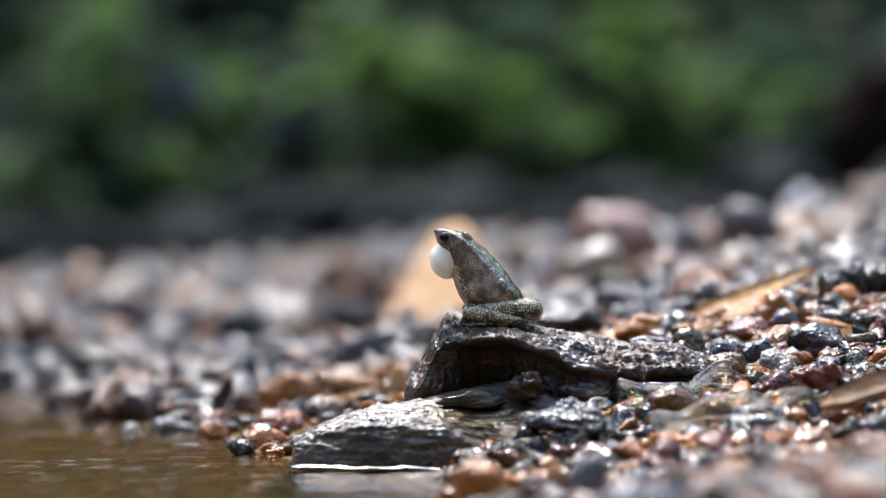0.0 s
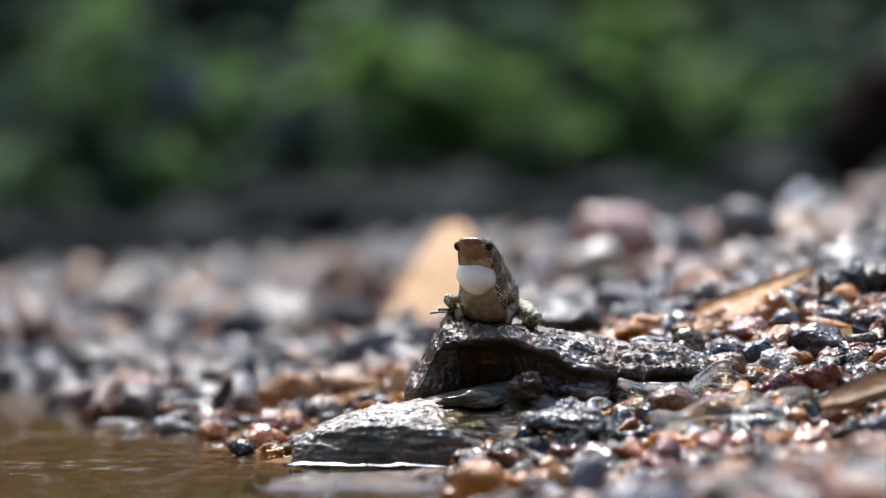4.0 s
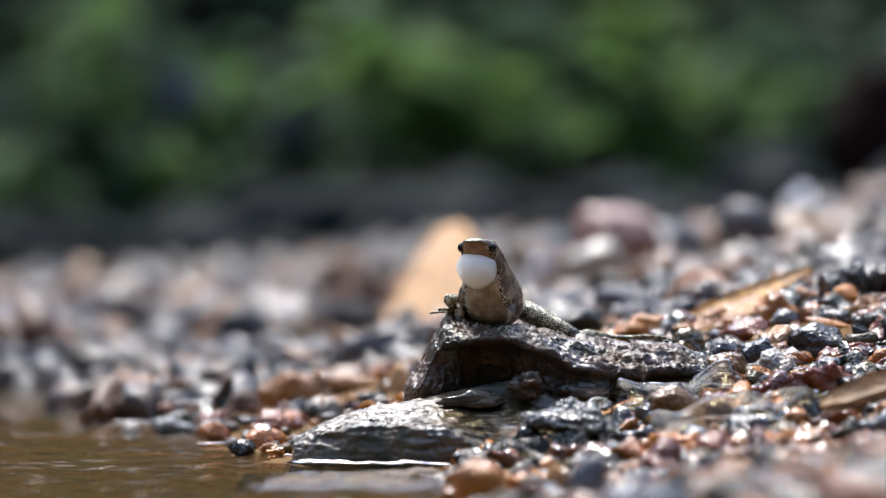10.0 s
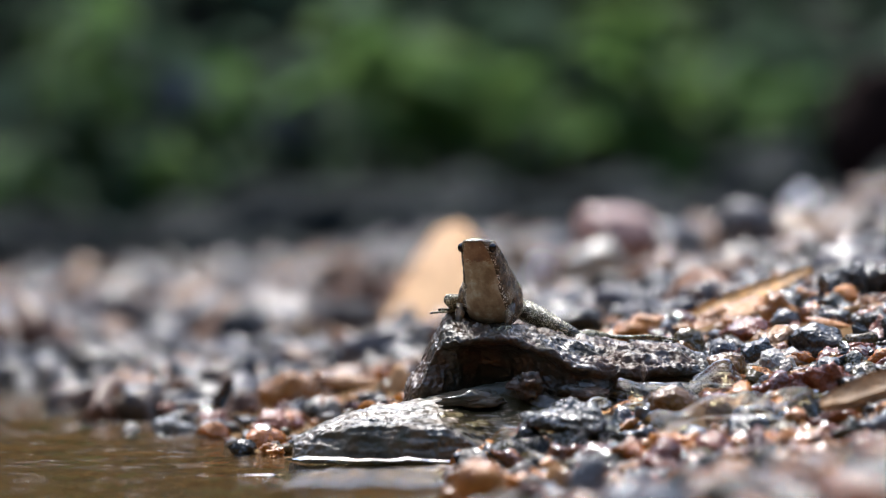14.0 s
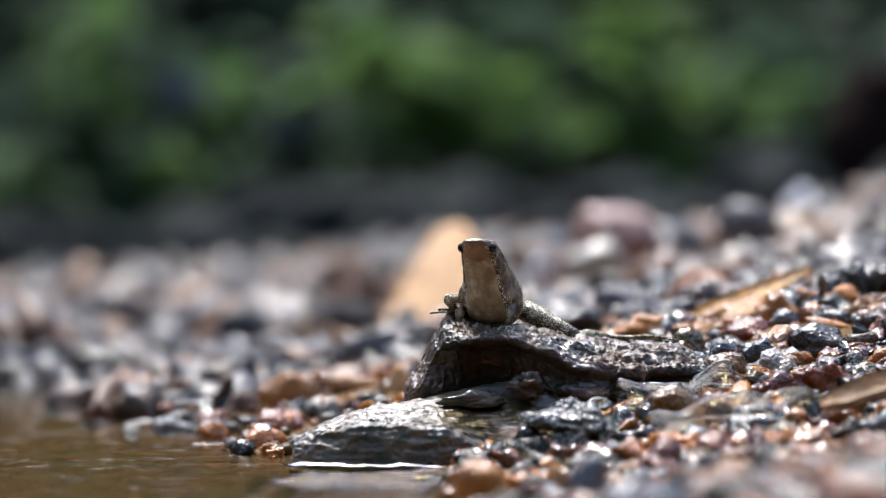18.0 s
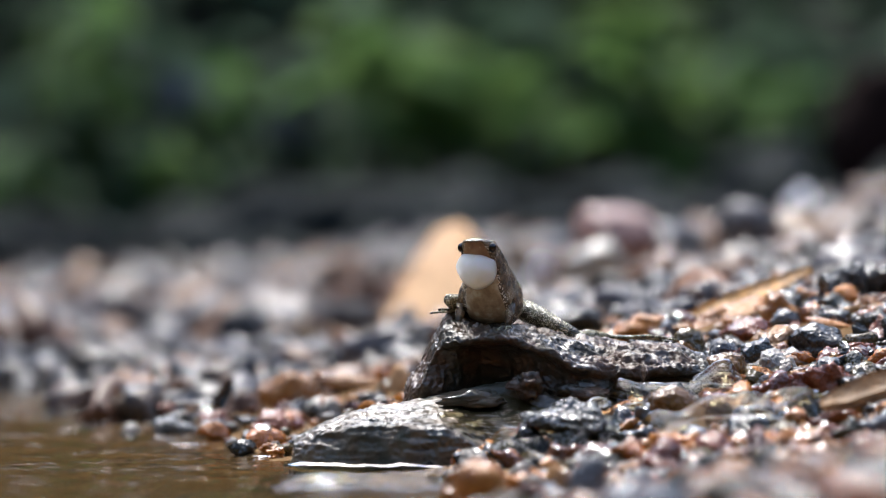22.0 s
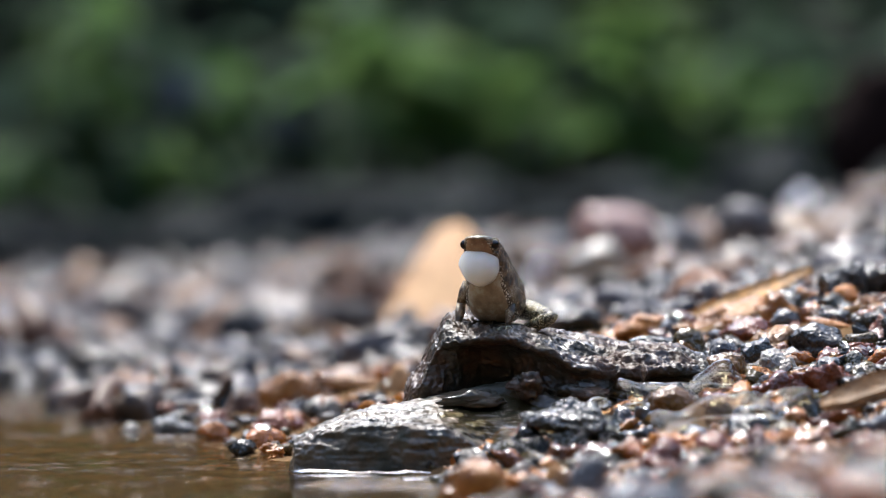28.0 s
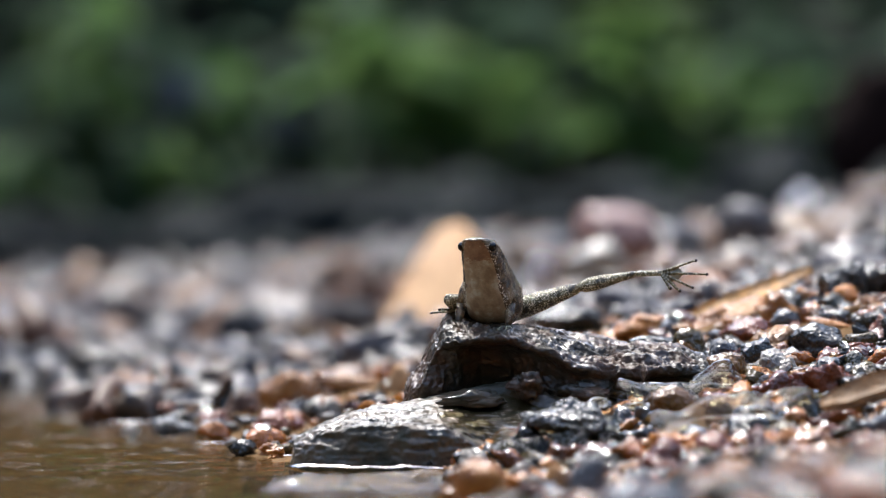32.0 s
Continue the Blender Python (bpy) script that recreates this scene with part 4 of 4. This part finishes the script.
# same leaves twice: a lighter colour for sun, a darker one for shade
LEAVES = [mesh_of("leaf", *leaf_geo(ln, wd, dr), M_LEAF_SUNLIT) for ln, wd, dr in ((0.085, 0.045, 0.3), (0.065, 0.04, 0.5), (0.1, 0.05, 0.4))]
SHADED_LEAVES = [mesh_of("leaf", *leaf_geo(ln, wd, dr), M_LEAF_SHADED) for ln, wd, dr in ((0.085, 0.045, 0.3), (0.06, 0.035, 0.5), (0.11, 0.05, 0.4))]


def plant(x, y, top, spread, count, leaves, label, seed):
    """A low forest herb: stems from one root, leaves of their own; top: height of its crown in metres above datum."""
    rng = random.Random(seed)
    z0 = ground_z(x, y)
    root = new("herb_plant")
    root.matrix_basis = pose(x, y, z0)
    tagged(root, label, "plant", "herbs on the bank")
    tall = max(0.05, top - z0)
    stems = max(2, count // 5)
    tips = []
    for s in range(stems):
        tip = Vector((rng.gauss(0, spread * 0.5), -abs(rng.gauss(0.03, 0.04)), tall * rng.uniform(0.75, 1.1)))
        tips.append(tip)
        pts = [(0, 0, -10), tuple(tip * 500 + Vector((0, 0, tall * 120))), tuple(tip * 1000)]
        v, f = tube(pts, [3, 2.2, 1.2], 6)
        part("stem", mesh_of("stem", v, f, M_STEM), root)
    for k in range(count):
        tip = tips[k % stems] * rng.uniform(0.8, 1.04)
        ob = part("leaf", rng.choice(leaves), root)
        ob.matrix_basis = pose(tip.x, tip.y, tip.z, rng.uniform(-30, 30), rng.uniform(-35, 25), rng.uniform(0, 360))
    return root


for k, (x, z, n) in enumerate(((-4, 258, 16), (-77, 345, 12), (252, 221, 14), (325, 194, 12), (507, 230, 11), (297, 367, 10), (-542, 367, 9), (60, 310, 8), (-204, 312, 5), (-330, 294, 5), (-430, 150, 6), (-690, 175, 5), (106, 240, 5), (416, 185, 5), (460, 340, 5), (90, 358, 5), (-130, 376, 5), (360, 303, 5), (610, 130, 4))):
    plant(x * MM * 0.87, 5.05, z * MM * 0.87, 0.05, n + (10 if n > 6 else 3), LEAVES, "leafy herb coloured bright green as sunlit on the bank", 300 + k)
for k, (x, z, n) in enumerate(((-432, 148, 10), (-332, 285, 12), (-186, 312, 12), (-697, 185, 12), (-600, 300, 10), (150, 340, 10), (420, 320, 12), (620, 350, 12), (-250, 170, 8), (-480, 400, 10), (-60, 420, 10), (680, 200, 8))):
    plant(x * MM * 0.87, 5.2, z * MM * 0.87, 0.1, n + 4, SHADED_LEAVES, "leafy herb coloured dark green for the shade of the bank", 340 + k)


def undergrowth():
    rng = random.Random(77)
    vs, fs, o = [], [], 0
    lv, lf = leaf_geo(0.09, 0.045, 0.4)
    lv, lf = np.array(lv), np.array(lf)
    for _ in range(9000):
        x = rng.uniform(-1.9, 1.9)
        y = 5.0
        y += rng.random() ** 1.2 * (6.6 - y)
        m = np.array(Euler((rng.uniform(-0.6, 0.6), rng.uniform(-0.7, 0.5), rng.uniform(0, 6.3))).to_matrix())
        # gaps between clumps show dark ground, imitating dappled shade
        if noise.noise(Vector((x * 4.5, y * 4.5, 2.0))) + 0.5 * noise.noise(Vector((x * 11, y * 11, 5.0))) < -0.34:
            continue
        p = np.array((x, y, ground_z(x, y) + rng.uniform(0.0, 0.09)))
        vs.append(lv @ m.T * rng.uniform(0.5, 1.2) + p)
        fs.append(lf + o)
        o += len(lv)
    ob = new("undergrowth", mesh_of("undergrowth", np.concatenate(vs).tolist(), np.concatenate(fs).tolist(), M_LEAF_SHADED))
    return tagged(ob, "dense undergrowth covering the bank, coloured dark green for shade", "undergrowth", kind="stuff")


undergrowth()
# Base colour darkened to carry the shade along the foot of the bank.
M_BANKROCK = wet_stone("damp_rock_shade_tone", [(0.012, 0.015, 0.014), (0.026, 0.031, 0.03), (0.045, 0.052, 0.052)], 60, (0.7, 0.9), 0.6, bump_mm=3, coat=0.0, spec=0.05)
rng = random.Random(9)
for k in range(34):
    bx = rng.uniform(-0.9, 0.9)
    by = max(1.8, min(4.9, gravel_edge(bx * 1000) * MM + 0.1)) + rng.uniform(0, 0.7)
    r = rng.uniform(14, 30) * (by + 0.82) / 3
    stone("bank_rock", bx * 1000, by * 1000, ground_z(bx, by) * 1000 + r * 0.3, (r * 1.2, r, r * 0.8), M_BANKROCK, "damp blue-grey rock coloured dark for the shade at the foot of the bank", "rock", 400 + k, (0, 0, rng.uniform(0, 180)), 3, group="rocks along the bank")

# more of the darkened rocks, added to fill the shaded band
for k in range(80):
    bx = rng.uniform(-0.75, 0.75)
    near = gravel_edge(bx * 1000) * MM + 0.15
    by = rng.uniform(max(1.7, near), 5.05)
    r = rng.uniform(6.5, 13) * (by + 0.82)
    stone("bank_rock", bx * 1000, by * 1000, ground_z(bx, by) * 1000 + r * 0.25, (r * 1.25, r, r * rng.uniform(0.6, 1.1)), M_BANKROCK, "damp blue-grey rock coloured dark for the shade at the foot of the bank", "rock", 520 + k, (0, 0, rng.uniform(0, 180)), 3, group="rocks along the bank")

M_PALEROCK = wet_stone("damp_pale_blue_rock", [(0.07, 0.075, 0.085), (0.13, 0.14, 0.16)], 60, (0.5, 0.8), 0.6, bump_mm=3, coat=0.0, spec=0.2)
for k, (rx, rz, r) in enumerate(((-215, 168, 52), (-430, 118, 46), (-380, 215, 40), (-90, 105, 34), (150, 125, 34))):
    stone("bank_rock", rx, 5160, rz, (r, r * 0.9, r * 1.1), M_PALEROCK, "damp pale blue-grey rock on the bank", "rock", 460 + k, (0, 0, 40 * k), 3, group="rocks along the bank")


# ---------- the frog ----------
# Its own space: millimetres, facing -x, its left side at -y, z up from the rock.
SPINE = [(-11.2, 19.6, 0.25, 1.5), (-10.3, 19.0, 1.1, 2.7), (-8.8, 17.8, 2.2, 3.3), (-7.1, 16.3, 3.1, 3.75), (-5.3, 14.3, 3.8, 4.0), (-3.8, 12.1, 4.4, 4.4), (-2.4, 9.9, 5.0, 5.0),
         (-1.0, 7.7, 5.2, 5.6), (0.8, 6.2, 4.8, 5.8), (2.9, 5.0, 4.0, 5.2), (4.7, 4.0, 3.0, 4.3), (6.2, 3.3, 1.9, 2.8), (7.2, 3.0, 0.5, 0.8)]


def frog_body():
    seg = 52
    fine = []
    for i in range(len(SPINE) - 1):
        for s in range(8):
            fine.append([a + (b - a) * s / 8 for a, b in zip(SPINE[i], SPINE[i + 1])])
    fine.append(list(SPINE[-1]))
    for _ in range(8):
        fine = [fine[0]] + [[(a + 2 * b + c) / 4 for a, b, c in zip(fine[i - 1], fine[i], fine[i + 1])] for i in range(1, len(fine) - 1)] + [fine[-1]]
    rings = []
    for i, (x, z, th, wd) in enumerate(fine):
        p, q = fine[max(0, i - 1)], fine[min(len(fine) - 1, i + 1)]
        d = Vector((q[0] - p[0], 0, q[1] - p[1])).normalized()
        dorsal = Vector((-d.z, 0, d.x))
        if dorsal.z < 0:
            dorsal = -dorsal
        ring = []
        for j in range(seg):
            a = 2 * math.pi * j / seg
            c, s = math.cos(a), math.sin(a)
            c, s = math.copysign(abs(c) ** 0.8, c), math.copysign(abs(s) ** 0.88, s)
            v = Vector((x, 0, z)) + Vector((0, 1, 0)) * c * wd + dorsal * s * th
            ring.append(tuple((v + (v - Vector((x, 0, z))).normalized() * (0.3 * math.exp(-((s - 0.58) / 0.12) ** 2) + 0.16 * noise.noise(v * 0.8) + (0.13 * noise.noise(v * 1.9) if s > -0.6 else 0.0)) * min(1, th / 2)) * MM))
        rings.append(ring)
    v, f = loft(rings)
    me = mesh_of("body", v, f, [M_SKIN, M_BELLY, M_FLANK, M_BACK, M_THROAT, M_FOLD_SHINE])
    patch = random.Random(4)
    for k, poly in enumerate(me.polygons):
        j = k % seg
        if k >= (len(rings) - 1) * seg:
            continue
        a = math.sin(2 * math.pi * (j + 0.5) / seg)
        u = k / seg / len(rings)
        edge = -0.6 - 0.12 * min(1.0, u / 0.45)
        if a < edge:
            poly.material_index = 4 if u + patch.uniform(-0.03, 0.03) < 0.2 else 1
        elif a < edge + 0.17:
            poly.material_index = 2
        # band on the raised fold that gets the painted highlight
        elif 0.18 < u < 0.72 and abs(a - 0.56 + 0.12 * noise.noise(poly.center * 400)) < 0.065 + patch.uniform(-0.05, 0.03):
            poly.material_index = 5
        elif a + 0.18 * noise.noise(poly.center * 500) + patch.uniform(-0.06, 0.06) > 0.5:
            poly.material_index = 3
    return me


def ball(name, r, material, squash=(1, 1, 1), seg=20, wobble=0.0):
    bm = bmesh.new()
    bmesh.ops.create_uvsphere(bm, u_segments=seg, v_segments=seg // 2 + 2, radius=1)
    for v in bm.verts:
        k = 1 + wobble * noise.noise(v.co * 1.7)
        v.co = Vector((v.co.x * r * squash[0], v.co.y * r * squash[1], v.co.z * r * squash[2])) * MM * k
    return from_bm(name, bm, material)


def at_mm(ob, x, y, z, rx=0, ry=0, rz=0):
    ob.matrix_basis = pose(x * MM, y * MM, z * MM, rx, ry, rz)
    return ob


FROG_YAW = 72
frog = new("frog")
tagged(frog, "tiny olive-brown speckled frog with a white throat sac on the rock", "frog")
body = part("body", frog_body(), frog, "olive-brown speckled back and buff belly")
eye_me, lid_me = ball("eye", 0.98, M_EYE), ball("eyelid", 0.88, M_LID, (1.1, 0.8, 0.9))
for side in (-1, 1):
    at_mm(part("eye", eye_me, body, "glossy black eye"), -9.15, 2.9 * side, 18.0)
    at_mm(part("eyelid", lid_me, body, "pale bronze eyelid"), -8.45, 2.7 * side, 18.35)
    at_mm(part("brow", ball("brow", 0.85, M_SKIN, (1.5, 1.0, 0.8)), body, "raised greenish brow"), -4.85, 1.75 * side, 18.15, 0, 40, 0)
    at_mm(part("nostril", ball("nostril", 0.17, M_TIP), body), -10.45, 0.95 * side, 19.25)
    v, f = tube([(-10.4, 0.5 * side, 18.55), (-9.2, 1.95 * side, 17.1), (-7.6, 2.9 * side, 15.3), (-6.4, 3.3 * side, 13.6)], [0.16, 0.2, 0.22, 0.12], 8)
    part("lip", mesh_of("lip", v, f, M_LEGSKIN), body)
sac = part("vocal_sac", ball("vocal_sac", 3.85, M_SAC, (0.88, 1.03, 0.98), 32, 0.07), body, "round white inflated vocal sac")


def bone(p, q, up=(0.12, 0.2, 1)):
    """The pose, in the frog's space, of a limb piece that runs from p along +x towards q (millimetres)."""
    p, q = Vector(p), Vector(q)
    x = (q - p).normalized()
    y = Vector(up).cross(x).normalized()
    z = x.cross(y)
    m = Matrix((x, y, z)).transposed().to_4x4()
    return Matrix.Translation(p * MM) @ m


THIGH, SHANK, TARSUS = 13.0, 11.8, 5.2
thigh_me = mesh_of("thigh", *tube([(-2.4, 0, 0), (-1.5, 0, 0), (1.5, 0, 0.1), (4.5, 0, 0.1), (8.5, 0, 0), (11.8, 0, 0), (13.2, 0, 0)], [1.0, 2.0, 2.2, 2.0, 1.55, 1.15, 0.65], 16, 1.0), M_LEGSKIN)
shank_me = mesh_of("shank", *tube([(-0.5, 0, 0), (0.5, 0, 0), (2.5, 0, 0), (5, 0, 0), (8, 0, 0), (10.8, 0, 0), (12, 0, 0)], [0.65, 1.2, 1.45, 1.3, 0.95, 0.7, 0.4], 14, 1.0), M_LEGSKIN)
tarsus_me = mesh_of("foot", *tube([(-0.4, 0, 0), (0.6, 0, 0), (3, 0, 0), (5.2, 0, 0), (6, 0, 0)], [0.45, 0.65, 0.55, 0.6, 0.35], 12, 0.7), M_LEGSKIN)
TOES = [(-62, 3.6), (-46, 5.2), (-27, 6.8), (-3, 8.8), (20, 7.0)]
toe_mes = [mesh_of("toe", *tube([(0, 0, 0), (ln * 0.35, 0, 0.12), (ln * 0.7, 0, 0.1), (ln, 0, -0.1)], [0.42, 0.3, 0.24, 0.2], 8), M_LEGSKIN) for a, ln in TOES]
pad_mes = [ball("toe_pad", 0.34, M_TIP, (1.1, 1, 0.7), 10) for _ in TOES]


def hind_leg(side):
    thigh = part("thigh", thigh_me, frog, "speckled hind thigh")
    shank = part("shank", shank_me, frog, "speckled hind shank")
    foot = part("foot", tarsus_me, frog, "long webbed hind foot with dark toe pads")
    for (a, ln), tm, pm in zip(TOES, toe_mes, pad_mes):
        a *= -side
        at_mm(part("toe", tm, foot), 5.0, 0.25 * math.sin(radians(a)), 0, 0, 0, a)
        at_mm(part("toe_pad", pm, foot), 5.0 + ln * math.cos(radians(a)), ln * math.sin(radians(a)), -0.1)
    web_v, web_f = [(0.0042, 0, 0)], []
    for a, ln in TOES:
        web_v.append(((5.0 + ln * 0.5 * math.cos(radians(-a * side))) * MM, ln * 0.5 * math.sin(radians(-a * side)) * MM, 0.0))
    n = len(web_v)
    web_v += [(x, y, z - 0.00012) for x, y, z in web_v]
    for k in range(1, n - 1):
        web_f += [(0, k, k + 1), (n, n + k + 1, n + k), (k, n + k, n + k + 1, k + 1)]
    part("webbing", mesh_of("webbing", web_v, web_f, M_BELLY), foot, "thin pale webbing")
    return thigh, shank, foot


def fore_leg(side):
    shoulder, elbow, wrist = (-3.8, 3.6 * side, 9.2), (-3.6, 5.1 * side, 5.2), (-5.8, 5.0 * side, 0.9)
    v, f = tube([shoulder, tuple((Vector(shoulder) + Vector(elbow)) / 2), elbow], [1.1, 1.2, 0.95], 12)
    part("upper_arm", mesh_of("upper_arm", v, f, M_SKIN), frog, "speckled brown upper arm")
    v, f = tube([elbow, tuple(Vector(elbow).lerp(Vector(wrist), 0.4)), wrist], [0.9, 1.0, 0.6], 12)
    arm = part("forearm", mesh_of("forearm", v, f, M_SKIN), frog, "speckled brown forearm")
    v, f = tube([(wrist[0] + 0.5, wrist[1], wrist[2] + 0.2), wrist, (wrist[0] - 1.0, wrist[1], wrist[2] - 0.4)], [0.5, 0.7, 0.4], 10, 0.7)
    part("palm", mesh_of("palm", v, f, M_LEGSKIN), arm)
    for a, ln in ((-50, 2.2), (-15, 3.0), (18, 3.4), (52, 2.4)):
        e = Vector((wrist[0] - 0.6 - ln * math.cos(radians(a)), wrist[1] + ln * math.sin(radians(a)), wrist[2] - 0.75))
        s = Vector((wrist[0] - 0.5, wrist[1], wrist[2] - 0.2))
        v, f = tube([tuple(s), tuple(s.lerp(e, 0.5) + Vector((0, 0, 0.35))), tuple(e)], [0.34, 0.24, 0.26], 8)
        part("finger", mesh_of("finger", v, f, M_LEGSKIN), arm)


LEFT, RIGHT = hind_leg(-1), hind_leg(1)
fore_leg(-1), fore_leg(1)


def spun(x, y, z):
    """From the stream's axes to the frog's own space when it faces the camera."""
    c, s = math.cos(radians(FROG_YAW)), math.sin(radians(FROG_YAW))
    return Vector((c * x + s * y, -s * x + c * y, z))


def leg_rows(side, stages):
    """Rows for thigh, shank and foot from stages of (seconds, knee, ankle, toe)."""
    hip = Vector((7.3, 3.6 * side, 3.9))
    times = set()
    for (t0, *a), (t1, *b) in zip(stages, stages[1:]):
        k = max(1, round((t1 - t0) / 0.05)) if a != b else 1
        times |= {round(t0 + (t1 - t0) * i / k, 3) for i in range(k + 1)}
    rows = ([], [], [])
    for t in sorted(times):
        i = max(q for q in range(len(stages)) if stages[q][0] <= t + 1e-6)
        j = min(i + 1, len(stages) - 1)
        u = 0 if i == j else (t - stages[i][0]) / (stages[j][0] - stages[i][0])
        knee_t, ankle_t, toe_t = (stages[i][q].lerp(stages[j][q], u) for q in (1, 2, 3))
        knee = hip + (knee_t - hip).normalized() * THIGH
        ankle = knee + (ankle_t - knee).normalized() * SHANK
        toe = ankle + (toe_t - ankle).normalized() * TARSUS
        spread = min(1.0, max(0.0, (ankle.z - 3.0) / 5.0))
        sole = Vector((0.12, 0.2, 1)).lerp(spun(0, -1, 0.35), spread)
        for r, (p, q, up) in zip(rows, ((hip, knee, (0.12, 0.2, 1)), (knee, ankle, (0.12, 0.2, 1)), (ankle, toe, sole))):
            r.append((t, bone(p, q, up)))
    return rows


def motions():
    X0, Y0, Z0 = 9.5, 0.0, 25.6
    side_on, facing = pose(X0 * MM, Y0 * MM, Z0 * MM, 0, 0, 0), pose(X0 * MM, Y0 * MM, Z0 * MM, 0, 0, FROG_YAW)
    halfway = pose(X0 * MM, Y0 * MM, (Z0 + 0.4) * MM, 0, 0, 40)
    walk(frog, [(0, side_on), (2.05, side_on), (2.17, halfway), (2.3, facing), (32, facing)])
    up, low, first = pose(0, 0, 0), pose(-0.25 * MM, -0.5 * MM, -1.0 * MM, 0, -5.5, 0), pose(-0.4 * MM, 0.2 * MM, -0.7 * MM, 0, -5.5, 0)
    lean, rise = pose(-0.3 * MM, -0.5 * MM, -0.9 * MM, 0, -5, 0), pose(-0.2 * MM, -1.0 * MM, -0.4 * MM, 0, -5.5, 0)
    walk(body, [(0, up), (2.05, up), (2.3, first), (8.2, first), (8.8, lean), (9.6, low), (20.0, low), (20.2, lean), (20.6, low), (25.6, low), (26.2, rise), (28.3, rise), (28.6, low), (31.2, low), (31.6, lean), (32, lean)])

    # the throat sac swells out of the throat and sinks back
    out, half, sunk = pose(-8.7 * MM, 0.3 * MM, 13.8 * MM, 20, 0, 0), pose(-7.0 * MM, -0.2 * MM, 12.8 * MM, 20, 0, 0), pose(-1.1 * MM, 0, 7.0 * MM)
    walk(sac, [(0, out), (0.4, out), (0.58, sunk), (3.8, sunk), (4.1, out), (5.35, out), (5.5, half), (5.65, sunk), (8.88, sunk), (8.98, half), (9.08, out), (11.3, out), (11.45, half),
               (11.6, sunk), (20.45, sunk), (20.6, half), (20.85, out), (21.1, out), (21.25, half), (21.4, out), (22.8, out), (23.0, half), (23.18, sunk), (26.0, sunk), (26.3, out), (30.05, out), (30.2, sunk), (32, sunk)])

    fold_l = (Vector((-4.6, -7.0, 3.6)), Vector((6.4, -6.7, 1.7)), Vector((-8, -6.2, 0.4)))
    sit_l = (spun(8.8, -6.6, 2.7), spun(5.5, 3.0, -0.2), Vector((-8, -6.2, 0.0)))
    rest_r = (Vector((-4.8, 7.2, 4.4)), Vector((6.4, 6.7, 1.7)), Vector((2, 9.5, 0.8)))
    fold_r = (Vector((-4.8, 7.2, 6.0)), Vector((6.4, 6.7, 3.0)), Vector((-7, 8.8, 4.0)))
    lift = (spun(11, 0, 8.5), spun(17, 3, 9.5), spun(12, 7, 6))
    swing = (spun(14, 1, 7.6), spun(21, 5, 10), spun(30, 8, 9.5))
    kick = (spun(15, 3, 7.4), spun(25, -1, 10.2), spun(38, -4, 11.2))
    drop = (spun(14, 1, 5.0), spun(19, 6, 4), spun(26, 9, 3))
    lie = (spun(15.5, 3.5, -0.6), spun(22, 11.0, -1.6), spun(28, 13, -1.9))
    wide = (spun(11.9, -5.5, 2.7), spun(5.5, 1.5, -0.3), spun(6, 12, -0.2))
    left = [(0, *fold_l), (2.05, *fold_l), (2.3, *sit_l), (8.15, *sit_l), (8.3, *lift), (8.5, *swing), (8.75, *kick), (9.25, *kick), (9.42, *swing), (9.52, *drop), (9.65, *lie), (25.2, *lie), (25.45, *wide),
            (31.1, *wide), (31.25, *lift), (31.6, *swing), (31.9, *kick), (32.0, *kick)]
    kick_r = (spun(-13, 3, 7), spun(-23, 3, 10), spun(-36, 2, 12))
    back_r = (spun(-9, 4, 5), spun(-5, 6, 9), spun(-13, 3, 11.8))
    tuck_r = (spun(-1, 20, 2.4), spun(1, 9, 1.6), spun(3, 14, 0.8))
    flick_r = (spun(-3, 14, 5), spun(-4, 8, 10), spun(-11, 6, 12))
    right = [(0, *rest_r), (2.05, *rest_r), (2.3, *fold_r), (25.8, *fold_r), (26.2, *kick_r), (27.2, *kick_r), (27.5, *back_r), (27.7, *tuck_r), (28.3, *tuck_r), (28.48, *fold_r), (30.68, *fold_r), (30.8, *flick_r), (30.9, *flick_r), (31.0, *fold_r), (32, *fold_r)]
    for pieces, side, stages in ((LEFT, -1, left), (RIGHT, 1, right)):
        for piece, rows in zip(pieces, leg_rows(side, stages)):
            walk(piece, rows)

    # the stream slides and rocks; wavelets run along the shore
    walk(water, [(t * 0.4, pose((9 * math.sin(t * 0.9) + 4 * math.sin(t * 2.3)) * MM, (5 * math.sin(t * 1.3 + 1)) * MM, 0.25 * math.sin(t * 1.7) * MM)) for t in range(81)])
    swell = [(0, 0.2), (6, 0.7), (9, 1.0), (13, 1.7), (17, 0.9), (20, 0.6), (24, 0.3), (28, -0.5), (32, 0.2)]
    walk(collar, [(t * 0.4, pose(0.6 * math.sin(t * 1.1) * MM, 0.5 * math.sin(t * 1.9) * MM, (lerp_table(t * 0.4, swell) + 0.2 * math.sin(t * 1.5)) * MM)) for t in range(81)])
    walk(chop, [(t * 0.4, pose(2.5 * math.sin(t * 0.9 + 1) * MM, 1.8 * math.sin(t * 1.7) * MM, (0.6 * lerp_table(t * 0.4, swell) + 0.2 * math.sin(t * 1.5)) * MM)) for t in range(81)])
    for k, (ob, x, y) in enumerate(RIPPLES):
        walk(ob, [(t * 0.4, pose((x + 6 * math.sin(t * 0.8 + k * 1.7)) * MM, (y + 5 * math.sin(t * 1.25 + k)) * MM, (-0.15 + 0.4 * math.sin(t * 1.6 + 2.1 * k)) * MM, 0, 0, -6 + 3 * k)) for t in range(81)])


motions()
